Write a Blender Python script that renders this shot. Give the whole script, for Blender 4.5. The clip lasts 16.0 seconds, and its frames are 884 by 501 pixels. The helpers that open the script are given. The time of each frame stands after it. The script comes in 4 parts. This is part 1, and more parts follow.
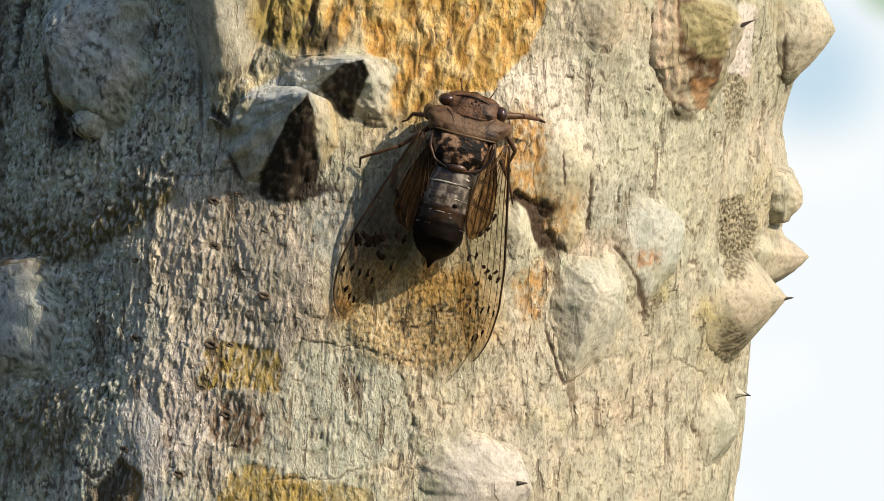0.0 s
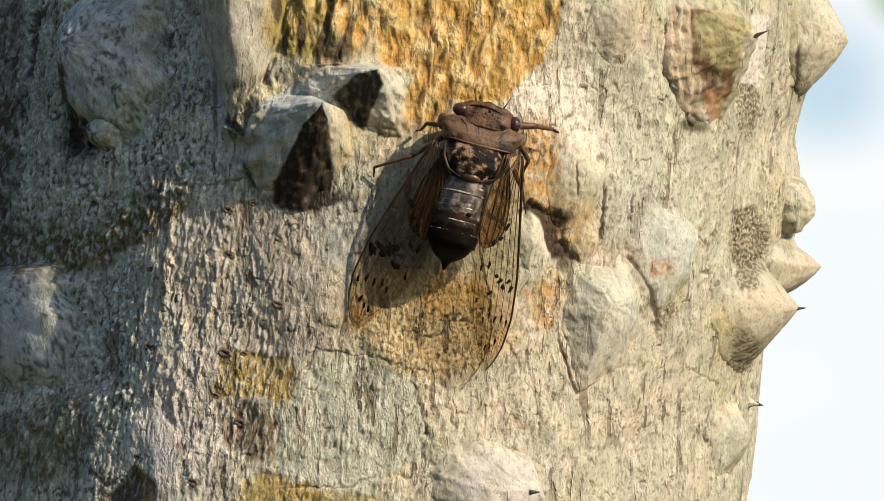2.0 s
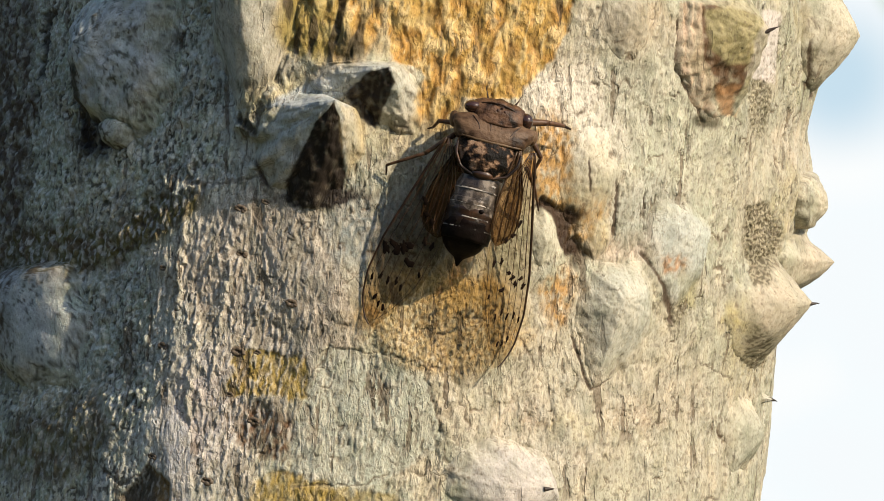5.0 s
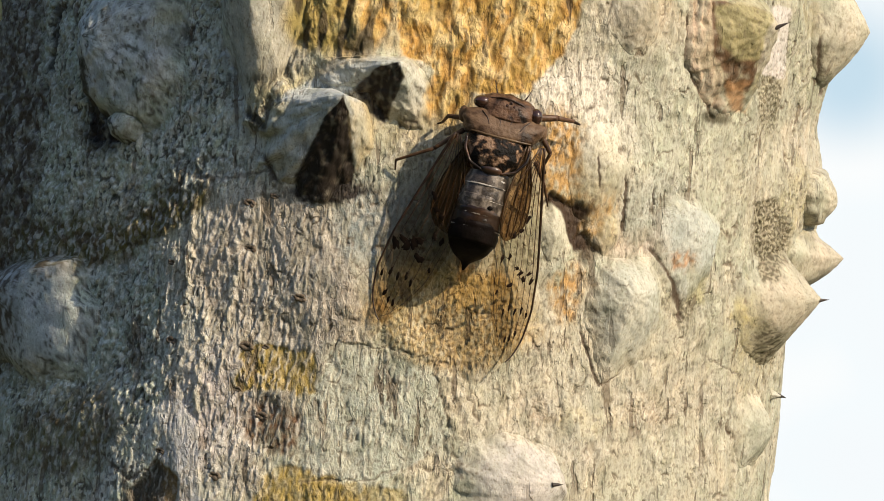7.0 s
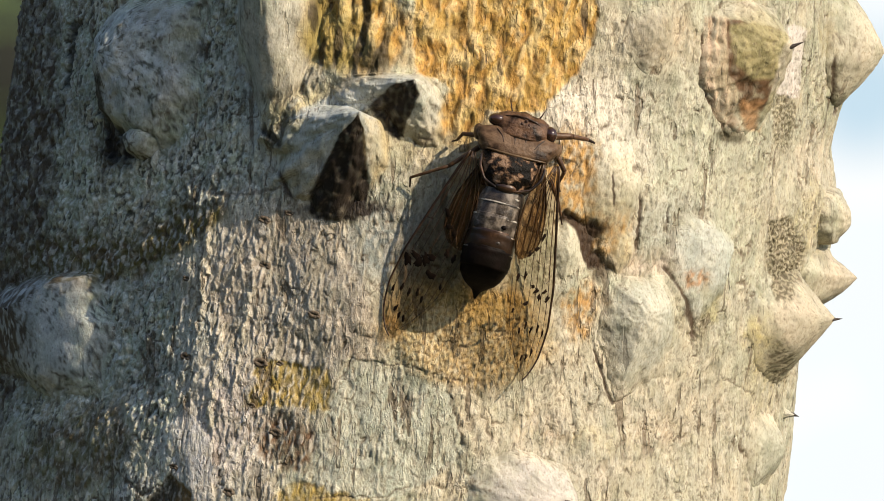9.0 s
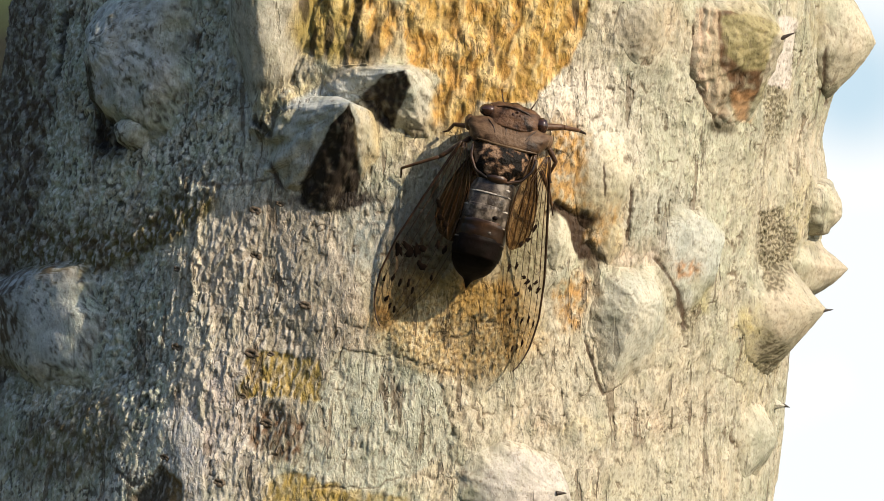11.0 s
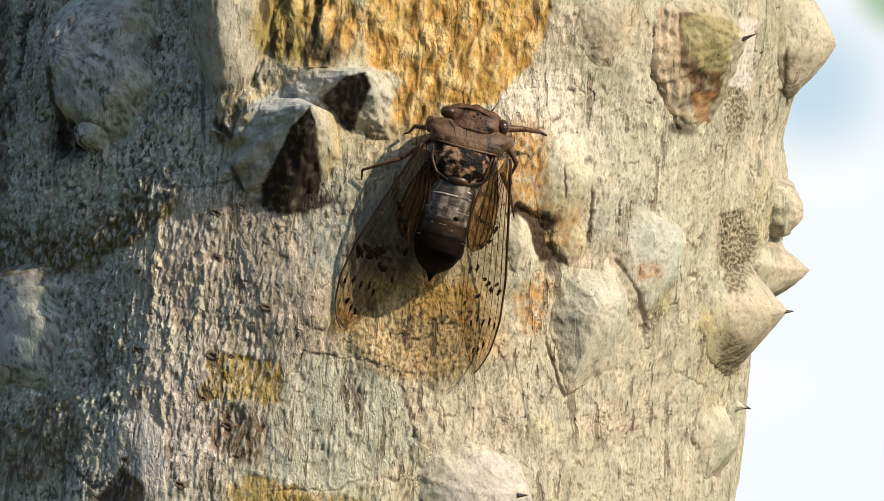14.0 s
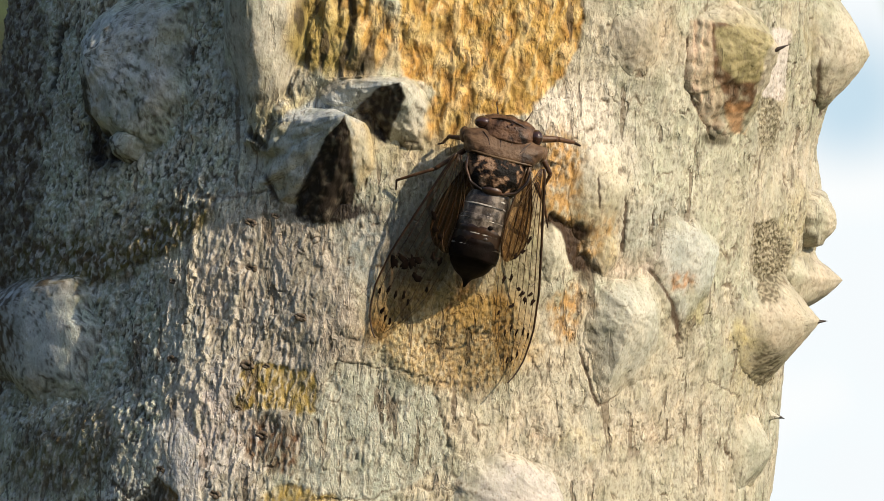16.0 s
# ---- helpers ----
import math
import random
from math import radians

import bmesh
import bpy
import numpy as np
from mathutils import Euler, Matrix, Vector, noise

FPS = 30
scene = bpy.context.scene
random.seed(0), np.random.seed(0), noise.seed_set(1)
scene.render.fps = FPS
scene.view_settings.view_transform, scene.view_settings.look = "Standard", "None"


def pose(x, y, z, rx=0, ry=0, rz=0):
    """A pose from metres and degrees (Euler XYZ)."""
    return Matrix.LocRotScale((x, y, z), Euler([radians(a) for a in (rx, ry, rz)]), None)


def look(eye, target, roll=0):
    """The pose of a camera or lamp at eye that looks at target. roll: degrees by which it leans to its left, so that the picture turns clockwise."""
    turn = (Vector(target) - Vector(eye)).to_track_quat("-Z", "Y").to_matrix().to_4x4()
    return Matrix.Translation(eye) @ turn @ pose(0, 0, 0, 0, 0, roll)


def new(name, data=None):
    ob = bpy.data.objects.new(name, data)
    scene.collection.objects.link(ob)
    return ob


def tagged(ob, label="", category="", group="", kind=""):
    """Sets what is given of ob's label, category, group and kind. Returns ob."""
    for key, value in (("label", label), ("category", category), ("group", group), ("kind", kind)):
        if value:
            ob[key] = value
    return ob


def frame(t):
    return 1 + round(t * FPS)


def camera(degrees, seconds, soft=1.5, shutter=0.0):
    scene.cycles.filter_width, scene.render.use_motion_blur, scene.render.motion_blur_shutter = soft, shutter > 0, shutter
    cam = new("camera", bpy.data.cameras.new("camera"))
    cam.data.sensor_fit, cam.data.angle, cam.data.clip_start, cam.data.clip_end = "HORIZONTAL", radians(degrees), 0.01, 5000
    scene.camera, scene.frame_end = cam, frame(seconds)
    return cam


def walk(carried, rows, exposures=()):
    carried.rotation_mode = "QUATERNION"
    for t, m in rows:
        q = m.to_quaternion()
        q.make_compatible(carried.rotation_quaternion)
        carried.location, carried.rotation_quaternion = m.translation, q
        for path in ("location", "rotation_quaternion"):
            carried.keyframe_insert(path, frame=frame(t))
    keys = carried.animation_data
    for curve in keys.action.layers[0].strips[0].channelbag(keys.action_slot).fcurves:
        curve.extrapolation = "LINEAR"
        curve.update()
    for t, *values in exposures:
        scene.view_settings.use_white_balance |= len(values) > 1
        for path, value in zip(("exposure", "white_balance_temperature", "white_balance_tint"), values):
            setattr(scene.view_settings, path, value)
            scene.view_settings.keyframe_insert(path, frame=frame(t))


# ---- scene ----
cam = camera(5.984, 16.0, soft=0.8)
PATH = [
    (0.0, pose(0, -1.5000, 0, 90.0000, -0.000, -0.0000)),
    (0.5, pose(0, -1.5024, 0, 90.0579, -0.008, 0.0274)),
    (1.0, pose(0, -1.5031, 0, 90.0334, -0.126, 0.0821)),
    (1.5, pose(0, -1.5043, 0, 90.0040, -0.123, 0.1022)),
    (2.0, pose(0, -1.5044, 0, 90.0634, -0.143, 0.0911)),
    (2.5, pose(0, -1.5041, 0, 90.1118, -0.212, 0.0982)),
    (3.0, pose(0, -1.5047, 0, 90.1380, -0.087, 0.1537)),
    (3.5, pose(0, -1.5055, 0, 90.1218, 0.111, 0.1265)),
    (4.0, pose(0, -1.5051, 0, 90.0926, 0.177, 0.1339)),
    (4.2, pose(0, -1.5050, 0, 90.0600, 0.240, 0.1850)),
    (6.5, pose(0, -1.5036, 0, 90.0305, -0.012, 0.1959)),
    (7.0, pose(0, -1.5030, 0, 90.0130, -0.016, 0.2383)),
    (7.5, pose(0, -1.5014, 0, 90.0538, -0.039, 0.2563)),
    (8.0, pose(0, -1.5049, 0, 90.1952, -0.043, 0.2980)),
    (8.5, pose(0, -1.5042, 0, 90.1202, -0.167, 0.2974)),
    (9.0, pose(0, -1.5053, 0, 90.1311, -0.262, 0.3342)),
    (11.5, pose(0, -1.5051, 0, 90.0151, -0.313, 0.2180)),
    (12.0, pose(0, -1.5041, 0, 89.9683, -0.289, 0.1016)),
    (12.5, pose(0, -1.5018, 0, 89.9714, -0.218, 0.0406)),
    (13.0, pose(0, -1.5038, 0, 90.0633, -0.149, 0.0898)),
    (13.5, pose(0, -1.5043, 0, 90.0570, -0.113, 0.0414)),
    (14.0, pose(0, -1.5038, 0, 90.0830, -0.202, 0.0086)),
    (14.5, pose(0, -1.5027, 0, 90.0516, -0.129, 0.0738)),
    (15.0, pose(0, -1.5037, 0, 90.1365, -0.216, 0.1319)),
    (15.5, pose(0, -1.5058, 0, 90.1845, -0.205, 0.1742)),
    (16.0, pose(0, -1.5081, 0, 90.1493, -0.217, 0.2393)),
]
EXPOSURES = [(0.0, 0.03), (4.0, 0.03), (8.0, 0.02), (9.0, 0.07), (12.0, 0.11), (14.0, 0.03), (16.0, 0.03)]
walk(cam, PATH, EXPOSURES)

# ---- world, sun, exposure ----
SUN = Vector((0.679, -0.476, 0.559)).normalized()
world = bpy.data.worlds.new("sky")
scene.world = world
world.use_nodes = True
wn = world.node_tree.nodes
sky = wn.new("ShaderNodeTexSky")
sky.sky_type = "NISHITA"
sky.sun_disc = False
sky.sun_elevation = math.asin(SUN.z)
sky.sun_rotation = math.atan2(SUN.x, SUN.y)
wn["Background"].inputs["Strength"].default_value = 0.18
world.node_tree.links.new(sky.outputs[0], wn["Background"].inputs["Color"])

lamp = bpy.data.lights.new("sun", "SUN")
lamp.energy, lamp.angle, lamp.color = 5.4, radians(0.6), (1.0, 0.842, 0.645)
sun = new("sun", lamp)
sun.matrix_world = look(SUN * 5, (0, 0, 0))

# ---- the chart: the camera's starting view of the bark, in tenths of a millimetre ----
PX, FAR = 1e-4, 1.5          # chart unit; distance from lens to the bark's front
R = 0.077                    # trunk radius
LEAN = radians(7.4)
AXIS0 = np.array((-0.0171, R, 0.0))
E1 = np.array((math.cos(LEAN), 0, -math.sin(LEAN)))
E2 = np.array((0.0, -1.0, 0.0))
E3 = np.array((math.sin(LEAN), 0, math.cos(LEAN)))


def chart(p):
    """Points (n, 3) to chart coordinates x, y, as projected to the camera's starting view."""
    k = FAR / (FAR + p[:, 1]) / PX
    return 784 + p[:, 0] * k, 444.5 - p[:, 2] * k


def trunk_point(th, s, r):
    th, s, r = np.broadcast_arrays(th, s, r)
    return (AXIS0 + s[..., None] * E3 + (r * np.sin(th))[..., None] * E1 + (r * np.cos(th))[..., None] * E2)


def bark_at(x, y, r=R):
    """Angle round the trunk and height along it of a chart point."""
    o = np.array((0, -FAR, 0)) - AXIS0
    w = np.array(((x - 784) * PX / FAR, 1.0, (444.5 - y) * PX / FAR))
    o2, w2 = np.array((o @ E1, o @ E2)), np.array((w @ E1, w @ E2))
    a, b, c = w2 @ w2, 2 * o2 @ w2, o2 @ o2 - r * r
    k = (-b - math.sqrt(max(b * b - 4 * a * c, 0))) / (2 * a)
    p = o2 + k * w2
    return math.atan2(p[0], p[1]), o @ E3 + k * (w @ E3)


# ---- noise ----
PERM = np.random.RandomState(7).permutation(4096)
GRAD = np.random.RandomState(8).uniform(0, 2 * math.pi, 4096)
GRAD_X, GRAD_Y = np.cos(GRAD), np.sin(GRAD)


def perlin(x, y, seed=0):
    xi, yi = np.floor(x).astype(int), np.floor(y).astype(int)
    fx, fy = x - xi, y - yi
    u, v = fx * fx * fx * (fx * (fx * 6 - 15) + 10), fy * fy * fy * (fy * (fy * 6 - 15) + 10)

    def corner(i, j):
        g = PERM[(PERM[(xi + i + seed * 131) & 4095] + yi + j) & 4095]
        return GRAD_X[g] * (fx - i) + GRAD_Y[g] * (fy - j)

    top = corner(0, 0) * (1 - u) + corner(1, 0) * u
    low = corner(0, 1) * (1 - u) + corner(1, 1) * u
    return (top * (1 - v) + low * v) * 1.5


def fbm(x, y, octaves=3, seed=0):
    total, amp = 0, 1.0
    for i in range(octaves):
        total = total + amp * perlin(x * 2 ** i, y * 2 ** i, seed + i * 3)
        amp *= 0.5
    return total


def step(a, b, x):
    t = np.clip((x - a) / (b - a), 0, 1)
    return t * t * (3 - 2 * t)


def blot(x, y, cx, cy, rx, ry, turn=0.0, edge=0.25, power=2.0):
    """A soft-edged patch of about that place, half-size and turn."""
    c, s = math.cos(radians(turn)), math.sin(radians(turn))
    dx, dy = x - cx, y - cy
    d = (np.abs((dx * c + dy * s) / rx) ** power + np.abs((-dx * s + dy * c) / ry) ** power) ** (1 / power)
    return 1 - step(1 - edge, 1 + edge, d)


def seam(x, y, x0, y0, x1, y1, wide, wobble):
    """A thin crack between two chart points."""
    dx, dy = x1 - x0, y1 - y0
    n = math.hypot(dx, dy)
    t = ((x - x0) * dx + (y - y0) * dy) / n
    d = ((x - x0) * dy - (y - y0) * dx) / n + wobble
    return (1 - step(wide * 0.4, wide, np.abs(d))) * step(-6, 6, t) * step(-6, 6, n - t)


def swelling(u, v):
    """The slow unevenness of the trunk, calmer on the shaded side."""
    return 15 * fbm(u / 260, v / 300, 2, 30) * (0.3 + 0.7 * step(-430, -170, u))


def facet(x, y, corners, edge=4.0):
    """A convex patch with straight sides, its corners clockwise on the chart."""
    d = None
    for (x0, y0), (x1, y1) in zip(corners, corners[1:] + corners[:1]):
        n = math.hypot(x1 - x0, y1 - y0)
        k = ((x - x0) * (y0 - y1) + (y - y0) * (x1 - x0)) / n
        d = k if d is None else np.minimum(d, k)
    return step(-edge, edge, d)


# lenticels: small corky rings with a dark slit
PITS = [(378, 437, 12), (470, 525, 12), (372, 611, 14), (397, 735, 13), (317, 841, 13), (240, 601, 12),
        (380, 357, 12), (355, 687, 9), (222, 797, 10), (241, 462, 9), (425, 345, 9), (405, 612, 8)]


def terrace(n, levels, edge):
    """Overlapping thin plates: noise cut into level steps with steep edges."""
    q = n * levels
    low = np.floor(q)
    return (low + step(0.5 - edge, 0.5 + edge, q - low)) / levels


# cracks and the undercut edges of bark plates and thorn feet, as chart lines with a width
FINE_CRACKS = ((530, 603, 705, 632, 1.3), (705, 632, 735, 760, 2.6), (735, 785, 760, 850, 3.0), (880, 590, 905, 640, 4.0), (600, 850, 640, 825, 2.2),
               (470, 850, 560, 850, 2.2), (560, 850, 600, 850, 2.2), (690, 640, 690, 810, 1.8), (1240, 690, 1235, 770, 3.0), (1195, 630, 1260, 665, 2.5), (505, 655, 535, 610, 2.0),
               (268, 400, 262, 560, 2.4), (270, 308, 330, 316, 5.0), (330, 312, 412, 300, 4.5), (115, 800, 165, 850, 3.0), (165, 850, 215, 815, 3.5))
FOOT_CRACKS = ((1050, 310, 1042, 405, 4.0), (1095, 330, 1098, 400, 2.0), (1092, 435, 1135, 500, 5.0), (1135, 500, 1148, 565, 5.5), (974, 585, 1003, 682, 3.5), (1003, 682, 1040, 660, 2.0),
               (1156, 20, 1155, 110, 3.6), (1155, 110, 1205, 208, 4.0), (400, 270, 430, 320, 5.0), (610, 180, 618, 215, 5.0),
               (1000, 270, 1002, 330, 3.0), (1338, 20, 1330, 135, 1.6), (1396, 60, 1386, 165, 5.0))
# wide marks for shaded flanks and gaps, their shade painted near black
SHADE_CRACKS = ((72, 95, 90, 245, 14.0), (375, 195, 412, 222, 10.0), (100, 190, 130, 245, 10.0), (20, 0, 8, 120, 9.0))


def bark(x, y, u, v):
    """Relief in chart units, base colour and coarseness of grain, at chart places x, y and unrolled places u, v."""
    wx = x + 16 * fbm(u / 70, v / 70, 3, 1) + 5 * perlin(u / 12, v / 16, 5)
    wy = y + 16 * fbm(u / 70, v / 70, 3, 9) + 6 * perlin(u / 10, v / 18, 15)
    gx, gy = x + 0.45 * (wx - x), y + 0.45 * (wy - y)
    jx, jy = x + 0.3 * (wx - x), y + 0.3 * (wy - y)

    # where each kind of bark lies
    crumb = np.clip(blot(wx, wy, 265, 110, 55, 95, 0, 0.35) + 0.8 * blot(wx, wy, 180, 185, 35, 35, 0, 0.4)
                    + 0.8 * blot(wx, wy, 210, 275, 150, 38, 0, 0.5) + blot(wx, wy, 400, 190, 32, 60, -20, 0.3)
                    + blot(wx, wy, 420, 138, 48, 22, -15, 0.3), 0, 1)
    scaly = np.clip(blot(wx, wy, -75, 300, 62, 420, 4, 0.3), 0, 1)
    mossy = np.clip(blot(wx, wy, 45, 425, 120, 50, 0, 0.35) + blot(wx, wy, 225, 365, 85, 36, -20, 0.35)
                    + 0.75 * blot(wx, wy, 50, 770, 110, 70, -14, 0.3), 0, 1)
    olive = facet(gx, gy, [(120, 440), (150, 392), (215, 350), (300, 336), (302, 362), (255, 398), (190, 430)], 8)
    grain = blot(wx, wy, 735, 555, 150, 90, 8, 0.25)
    gold = np.clip(facet(gx, gy, [(640, -140), (972, -140), (968, 42), (930, 100), (880, 160), (790, 160), (700, 120), (650, 92)], 4)
                   + blot(wx, wy, 545, 20, 110, 80, 10, 0.25) + blot(wx, wy, 735, 165, 40, 60, 0, 0.3), 0, 1)
    streaky = gold * (1 - step(560, 680, x))
    spot = np.clip(facet(x + 0.9 * (wx - x), y + 0.9 * (wy - y), [(368, 602), (440, 612), (492, 620), (497, 692), (420, 690), (350, 690)], 4)
                   + blot(wx, wy, 480, 885, 90, 55, 12, 0.12, 3) + 0.7 * blot(wx, wy, 610, 885, 45, 26, 0, 0.2), 0, 1)
    rust = np.clip(blot(wx, wy, 930, 275, 40, 85, 0, 0.4) + 0.5 * blot(wx, wy, 612, 550, 24, 24, 0, 0.5) + blot(wx, wy, 955, 515, 30, 55, 10, 0.5) * 0.9
                   + 0.8 * blot(wx, wy, 985, 380, 50, 50, 30, 0.5), 0, 1)
    brown = np.clip(blot(wx, wy, 415, 750, 50, 48, 0, 0.35), 0, 1)
    scab = facet(gx, gy, [(165, 860), (215, 812), (252, 848), (248, 920), (170, 920)], 4)
    speck = np.clip(facet(gx, gy, [(1284, 360), (1322, 350), (1337, 400), (1326, 490), (1290, 498), (1274, 440)], 5)
                    + 0.75 * blot(gx, gy, 1302, 180, 28, 58, -6, 0.2) + 0.5 * blot(wx, wy, 1398, 112, 10, 48, 14, 0.3)
                    + 1.1 * blot(wx, wy, 1300, 608, 26, 34, 0, 0.45) + 0.7 * blot(wx, wy, 1145, 550, 18, 32, -15, 0.4), 0, 1)
    pane = facet(gx, gy, [(532, 606), (620, 606), (705, 634), (738, 760), (690, 812), (600, 852), (468, 850), (458, 745), (505, 660)], 4)
    slab = facet(gx, gy, [(112, 800), (170, 752), (250, 690), (292, 760), (292, 940), (60, 940)], 5)
    teal = np.clip(blot(wx, wy, 160, 570, 120, 110, 0, 0.4) + 0.8 * blot(wx, wy, 600, 390, 75, 65, 0, 0.5) + 0.6 * blot(wx, wy, 340, 280, 80, 28, 0, 0.4), 0, 1)
    tan_side = blot(wx, wy, 420, 500, 175, 190, 0, 0.35)
    lit_left = step(240, 300, x) * (1 - step(540, 720, x)) * step(310, 350, y)
    rightward = step(860, 1000, x)

    # relief
    cover = 0.4 + 0.6 * step(-0.2, 0.25, perlin(u / 70, v / 100, 24))
    bend = 0.6 * perlin(u / 26, v / 40, 20)
    flakes = terrace(perlin(u / 15 + bend, v / 32, 21), 3, 0.16)
    small = terrace(perlin(u / 8 + bend, v / 15, 22), 2, 0.2)
    crumbs = terrace(fbm(u / 15 + bend, v / 36, 2, 25), 3, 0.3)
    fissure = (1 - step(0.0, 0.05, np.abs(perlin(u / 28 + 0.6 * perlin(u / 20, v / 30, 27), v / 120, 26)))) * step(-0.1, 0.2, perlin(u / 60, v / 50, 28))
    ticks = step(0.24, 0.36, perlin(u / 6 + 0.4 * bend, v / 17, 40)) * step(-0.05, 0.3, perlin(u / 42, v / 60, 41))
    broken = np.clip(crumb + scaly + mossy, 0, 1)
    h = swelling(u, v) + 3.5 * fbm(u / 60, v / 95, 3, 31)
    h = h - 24 * step(-345, -505, u) * (1 - 0.85 * step(640, 760, y)) + 18 * step(-700, -1020, u)
    sheet = (1 - broken) * (1 - gold) * (1 - 0.7 * grain) * (1 - 0.5 * slab)
    h = h + sheet * cover * ((2.5 - 0.8 * lit_left) * flakes + (2.1 - 0.5 * lit_left) * small)
    h = h + broken * (5.0 * crumbs + 1.2 * perlin(u / 6, v / 10, 69)) - (1 - gold) * (2.6 - 0.6 * lit_left) * fissure
    h = h + grain * (2.5 + 2.0 * terrace(perlin(u / 8, v / 14, 35), 2, 0.25) + 1.2 * perlin(u / 5, v / 6, 34))
    nodule = fbm(u / 21 + 0.5 * bend, v / 46, 3, 36)
    h = h + gold * (-3 + 2.4 * terrace(nodule, 3, 0.3) + 3.8 * nodule) + streaky * 8 * terrace(perlin(u / 22, v / 60, 29), 2, 0.25)
    h = h - sheet * 1.5 * ticks
    turned = 1 - step(190, 262, x - 125 * (1 - step(318, 345, y)))
    h = h + turned * (1 - 0.7 * step(690, 760, y)) * (4.0 * fbm(u / 10, v / 15, 3, 63) + 2.5 * terrace(perlin(u / 18, v / 24, 79), 2, 0.2))
    h = h - 2.5 * pane - 1.5 * spot - 4 * brown - 7 * scab + 3 * slab + rust * 1.8 * perlin(u / 9, v / 15, 37)
    h = h - speck * (3 - 4.5 * perlin(u / 6, v / 8, 38))
    wob = 5 * fbm(u / 22, v / 22, 3, 42)
    fine_cracks = np.clip(sum(seam(x, y, *c, wob) for c in FINE_CRACKS), 0, 1)
    foot_cracks = np.clip(sum(seam(x, y, *c, 0.45 * wob) for c in FOOT_CRACKS), 0, 1)
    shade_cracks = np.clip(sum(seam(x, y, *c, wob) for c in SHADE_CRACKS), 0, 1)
    h = h - 1.6 * fine_cracks - 4 * foot_cracks - 8 * shade_cracks
    # loose chips that catch the light at the turn of the trunk
    chip_field = blot(wx, wy, 300, 600, 190, 330, 0, 0.4) * step(330, 380, y)
    chip = step(0.17, 0.30, perlin(u / 7 + 0.4 * perlin(u / 9, v / 12, 68), v / 24, 67)) * chip_field
    h = h + 1.9 * chip * (1 - 0.7 * slab)
    # the rims of peeled bark that run down the grey side
    rims = seam(x, y, 279, 340, 264, 560, 8, wob * 1.3) + seam(x, y, 300, 560, 286, 730, 8, wob * 1.3) + 0.7 * seam(x, y, 352, 470, 330, 660, 6, wob * 1.3)
    h = h + 4 * rims
    hollow = np.clip(blot(wx, wy, 965, 405, 26, 48, -18, 0.35) + blot(wx, wy, 930, 366, 26, 15, 30, 0.4), 0, 1)
    h = h - 12 * hollow
    plateau = step(372, 398, wx) * (1 - step(560, 700, wx)) * (1 - step(90, 190, wy))
    h = h + 26 * plateau
    h = h + 16 * blot(x, y, 1372, 330, 40, 70, 0, 0.6) + 14 * blot(x, y, 1380, 420, 34, 46, 0, 0.6)
    h = h - 15 * blot(wx, wy, 285, 130, 140, 210, 3, 0.5)
    h = h + 24 * blot(wx, wy, 425, 190, 48, 44, 0, 0.5) - 6 * blot(wx, wy, 320, 262, 80, 42, 0, 0.5)
    # growth rims stacked beside the olive thorn
    collar_rims = facet(jx, jy, [(1160, -10), (1200, -10), (1224, 200), (1190, 178), (1160, 110)], 5)
    h = h + collar_rims * 5 * (0.5 + 0.5 * np.sin(x / 2.6 + 3 * perlin(u / 40, v / 60, 46)))
    pit = 0
    for cx, cy, r in PITS:
        d = np.hypot((x - cx) / r, (y - cy) / (r * 0.6)) + 0.5 * perlin(u / 8, v / 8, 44)
        h = h - 5 * (1 - step(0.1, 0.7, d))
        pit = pit + (1 - step(0.3, 1.0, d))

    # colour
    def mix(col, rgb, m):
        m = np.clip(m, 0, 1)[:, None]
        return col * (1 - m) + np.array(rgb) * m

    def dab(col, cx, cy, rx, ry, rgb, k):
        return mix(col, rgb, blot(wx, wy, cx, cy, rx, ry, 0, 0.5) * k)

    tone = fbm(u / 90, v / 130, 3, 50)
    col = mix(np.tile(np.array((0.49, 0.43, 0.305)), (len(x), 1)), (0.40, 0.41, 0.30), 0.5 + 1.5 * tone)
    # pale sapwood, pink and olive washes of the sunny side
    col = dab(col, 800, 740, 130, 34, (0.56, 0.44, 0.30), 0.5)
    col = dab(col, 1275, 600, 34, 80, (0.48, 0.39, 0.16), 0.6)
    col = dab(col, 1262, 560, 16, 60, (0.42, 0.33, 0.10), 0.6)
    col = dab(col, 1060, 35, 55, 50, (0.30, 0.25, 0.17), 0.8)
    col = dab(col, 1125, 30, 45, 40, (0.45, 0.32, 0.18), 0.6)
    col = dab(col, 960, 755, 75, 22, (0.45, 0.38, 0.16), 0.6)
    col = dab(col, 1050, 740, 230, 150, (0.51, 0.44, 0.32), 0.5)
    col = dab(col, 1120, 690, 90, 50, (0.54, 0.40, 0.30), 0.45)
    col = dab(col, 900, 725, 50, 28, (0.52, 0.36, 0.25), 0.5)
    col = dab(col, 1130, 200, 110, 120, (0.52, 0.51, 0.40), 0.7)
    col = dab(col, 1190, 280, 110, 170, (0.44, 0.46, 0.33), 0.6)
    col = dab(col, 1110, 380, 70, 70, (0.50, 0.52, 0.47), 0.6)
    col = dab(col, 1060, 430, 60, 26, (0.60, 0.44, 0.34), 0.7)
    col = dab(col, 1130, 600, 90, 110, (0.51, 0.46, 0.33), 0.5)
    col = dab(col, 1290, 300, 40, 120, (0.54, 0.46, 0.33), 0.5)
    col = dab(col, 1362, 90, 26, 130, (0.37, 0.37, 0.25), 0.85)
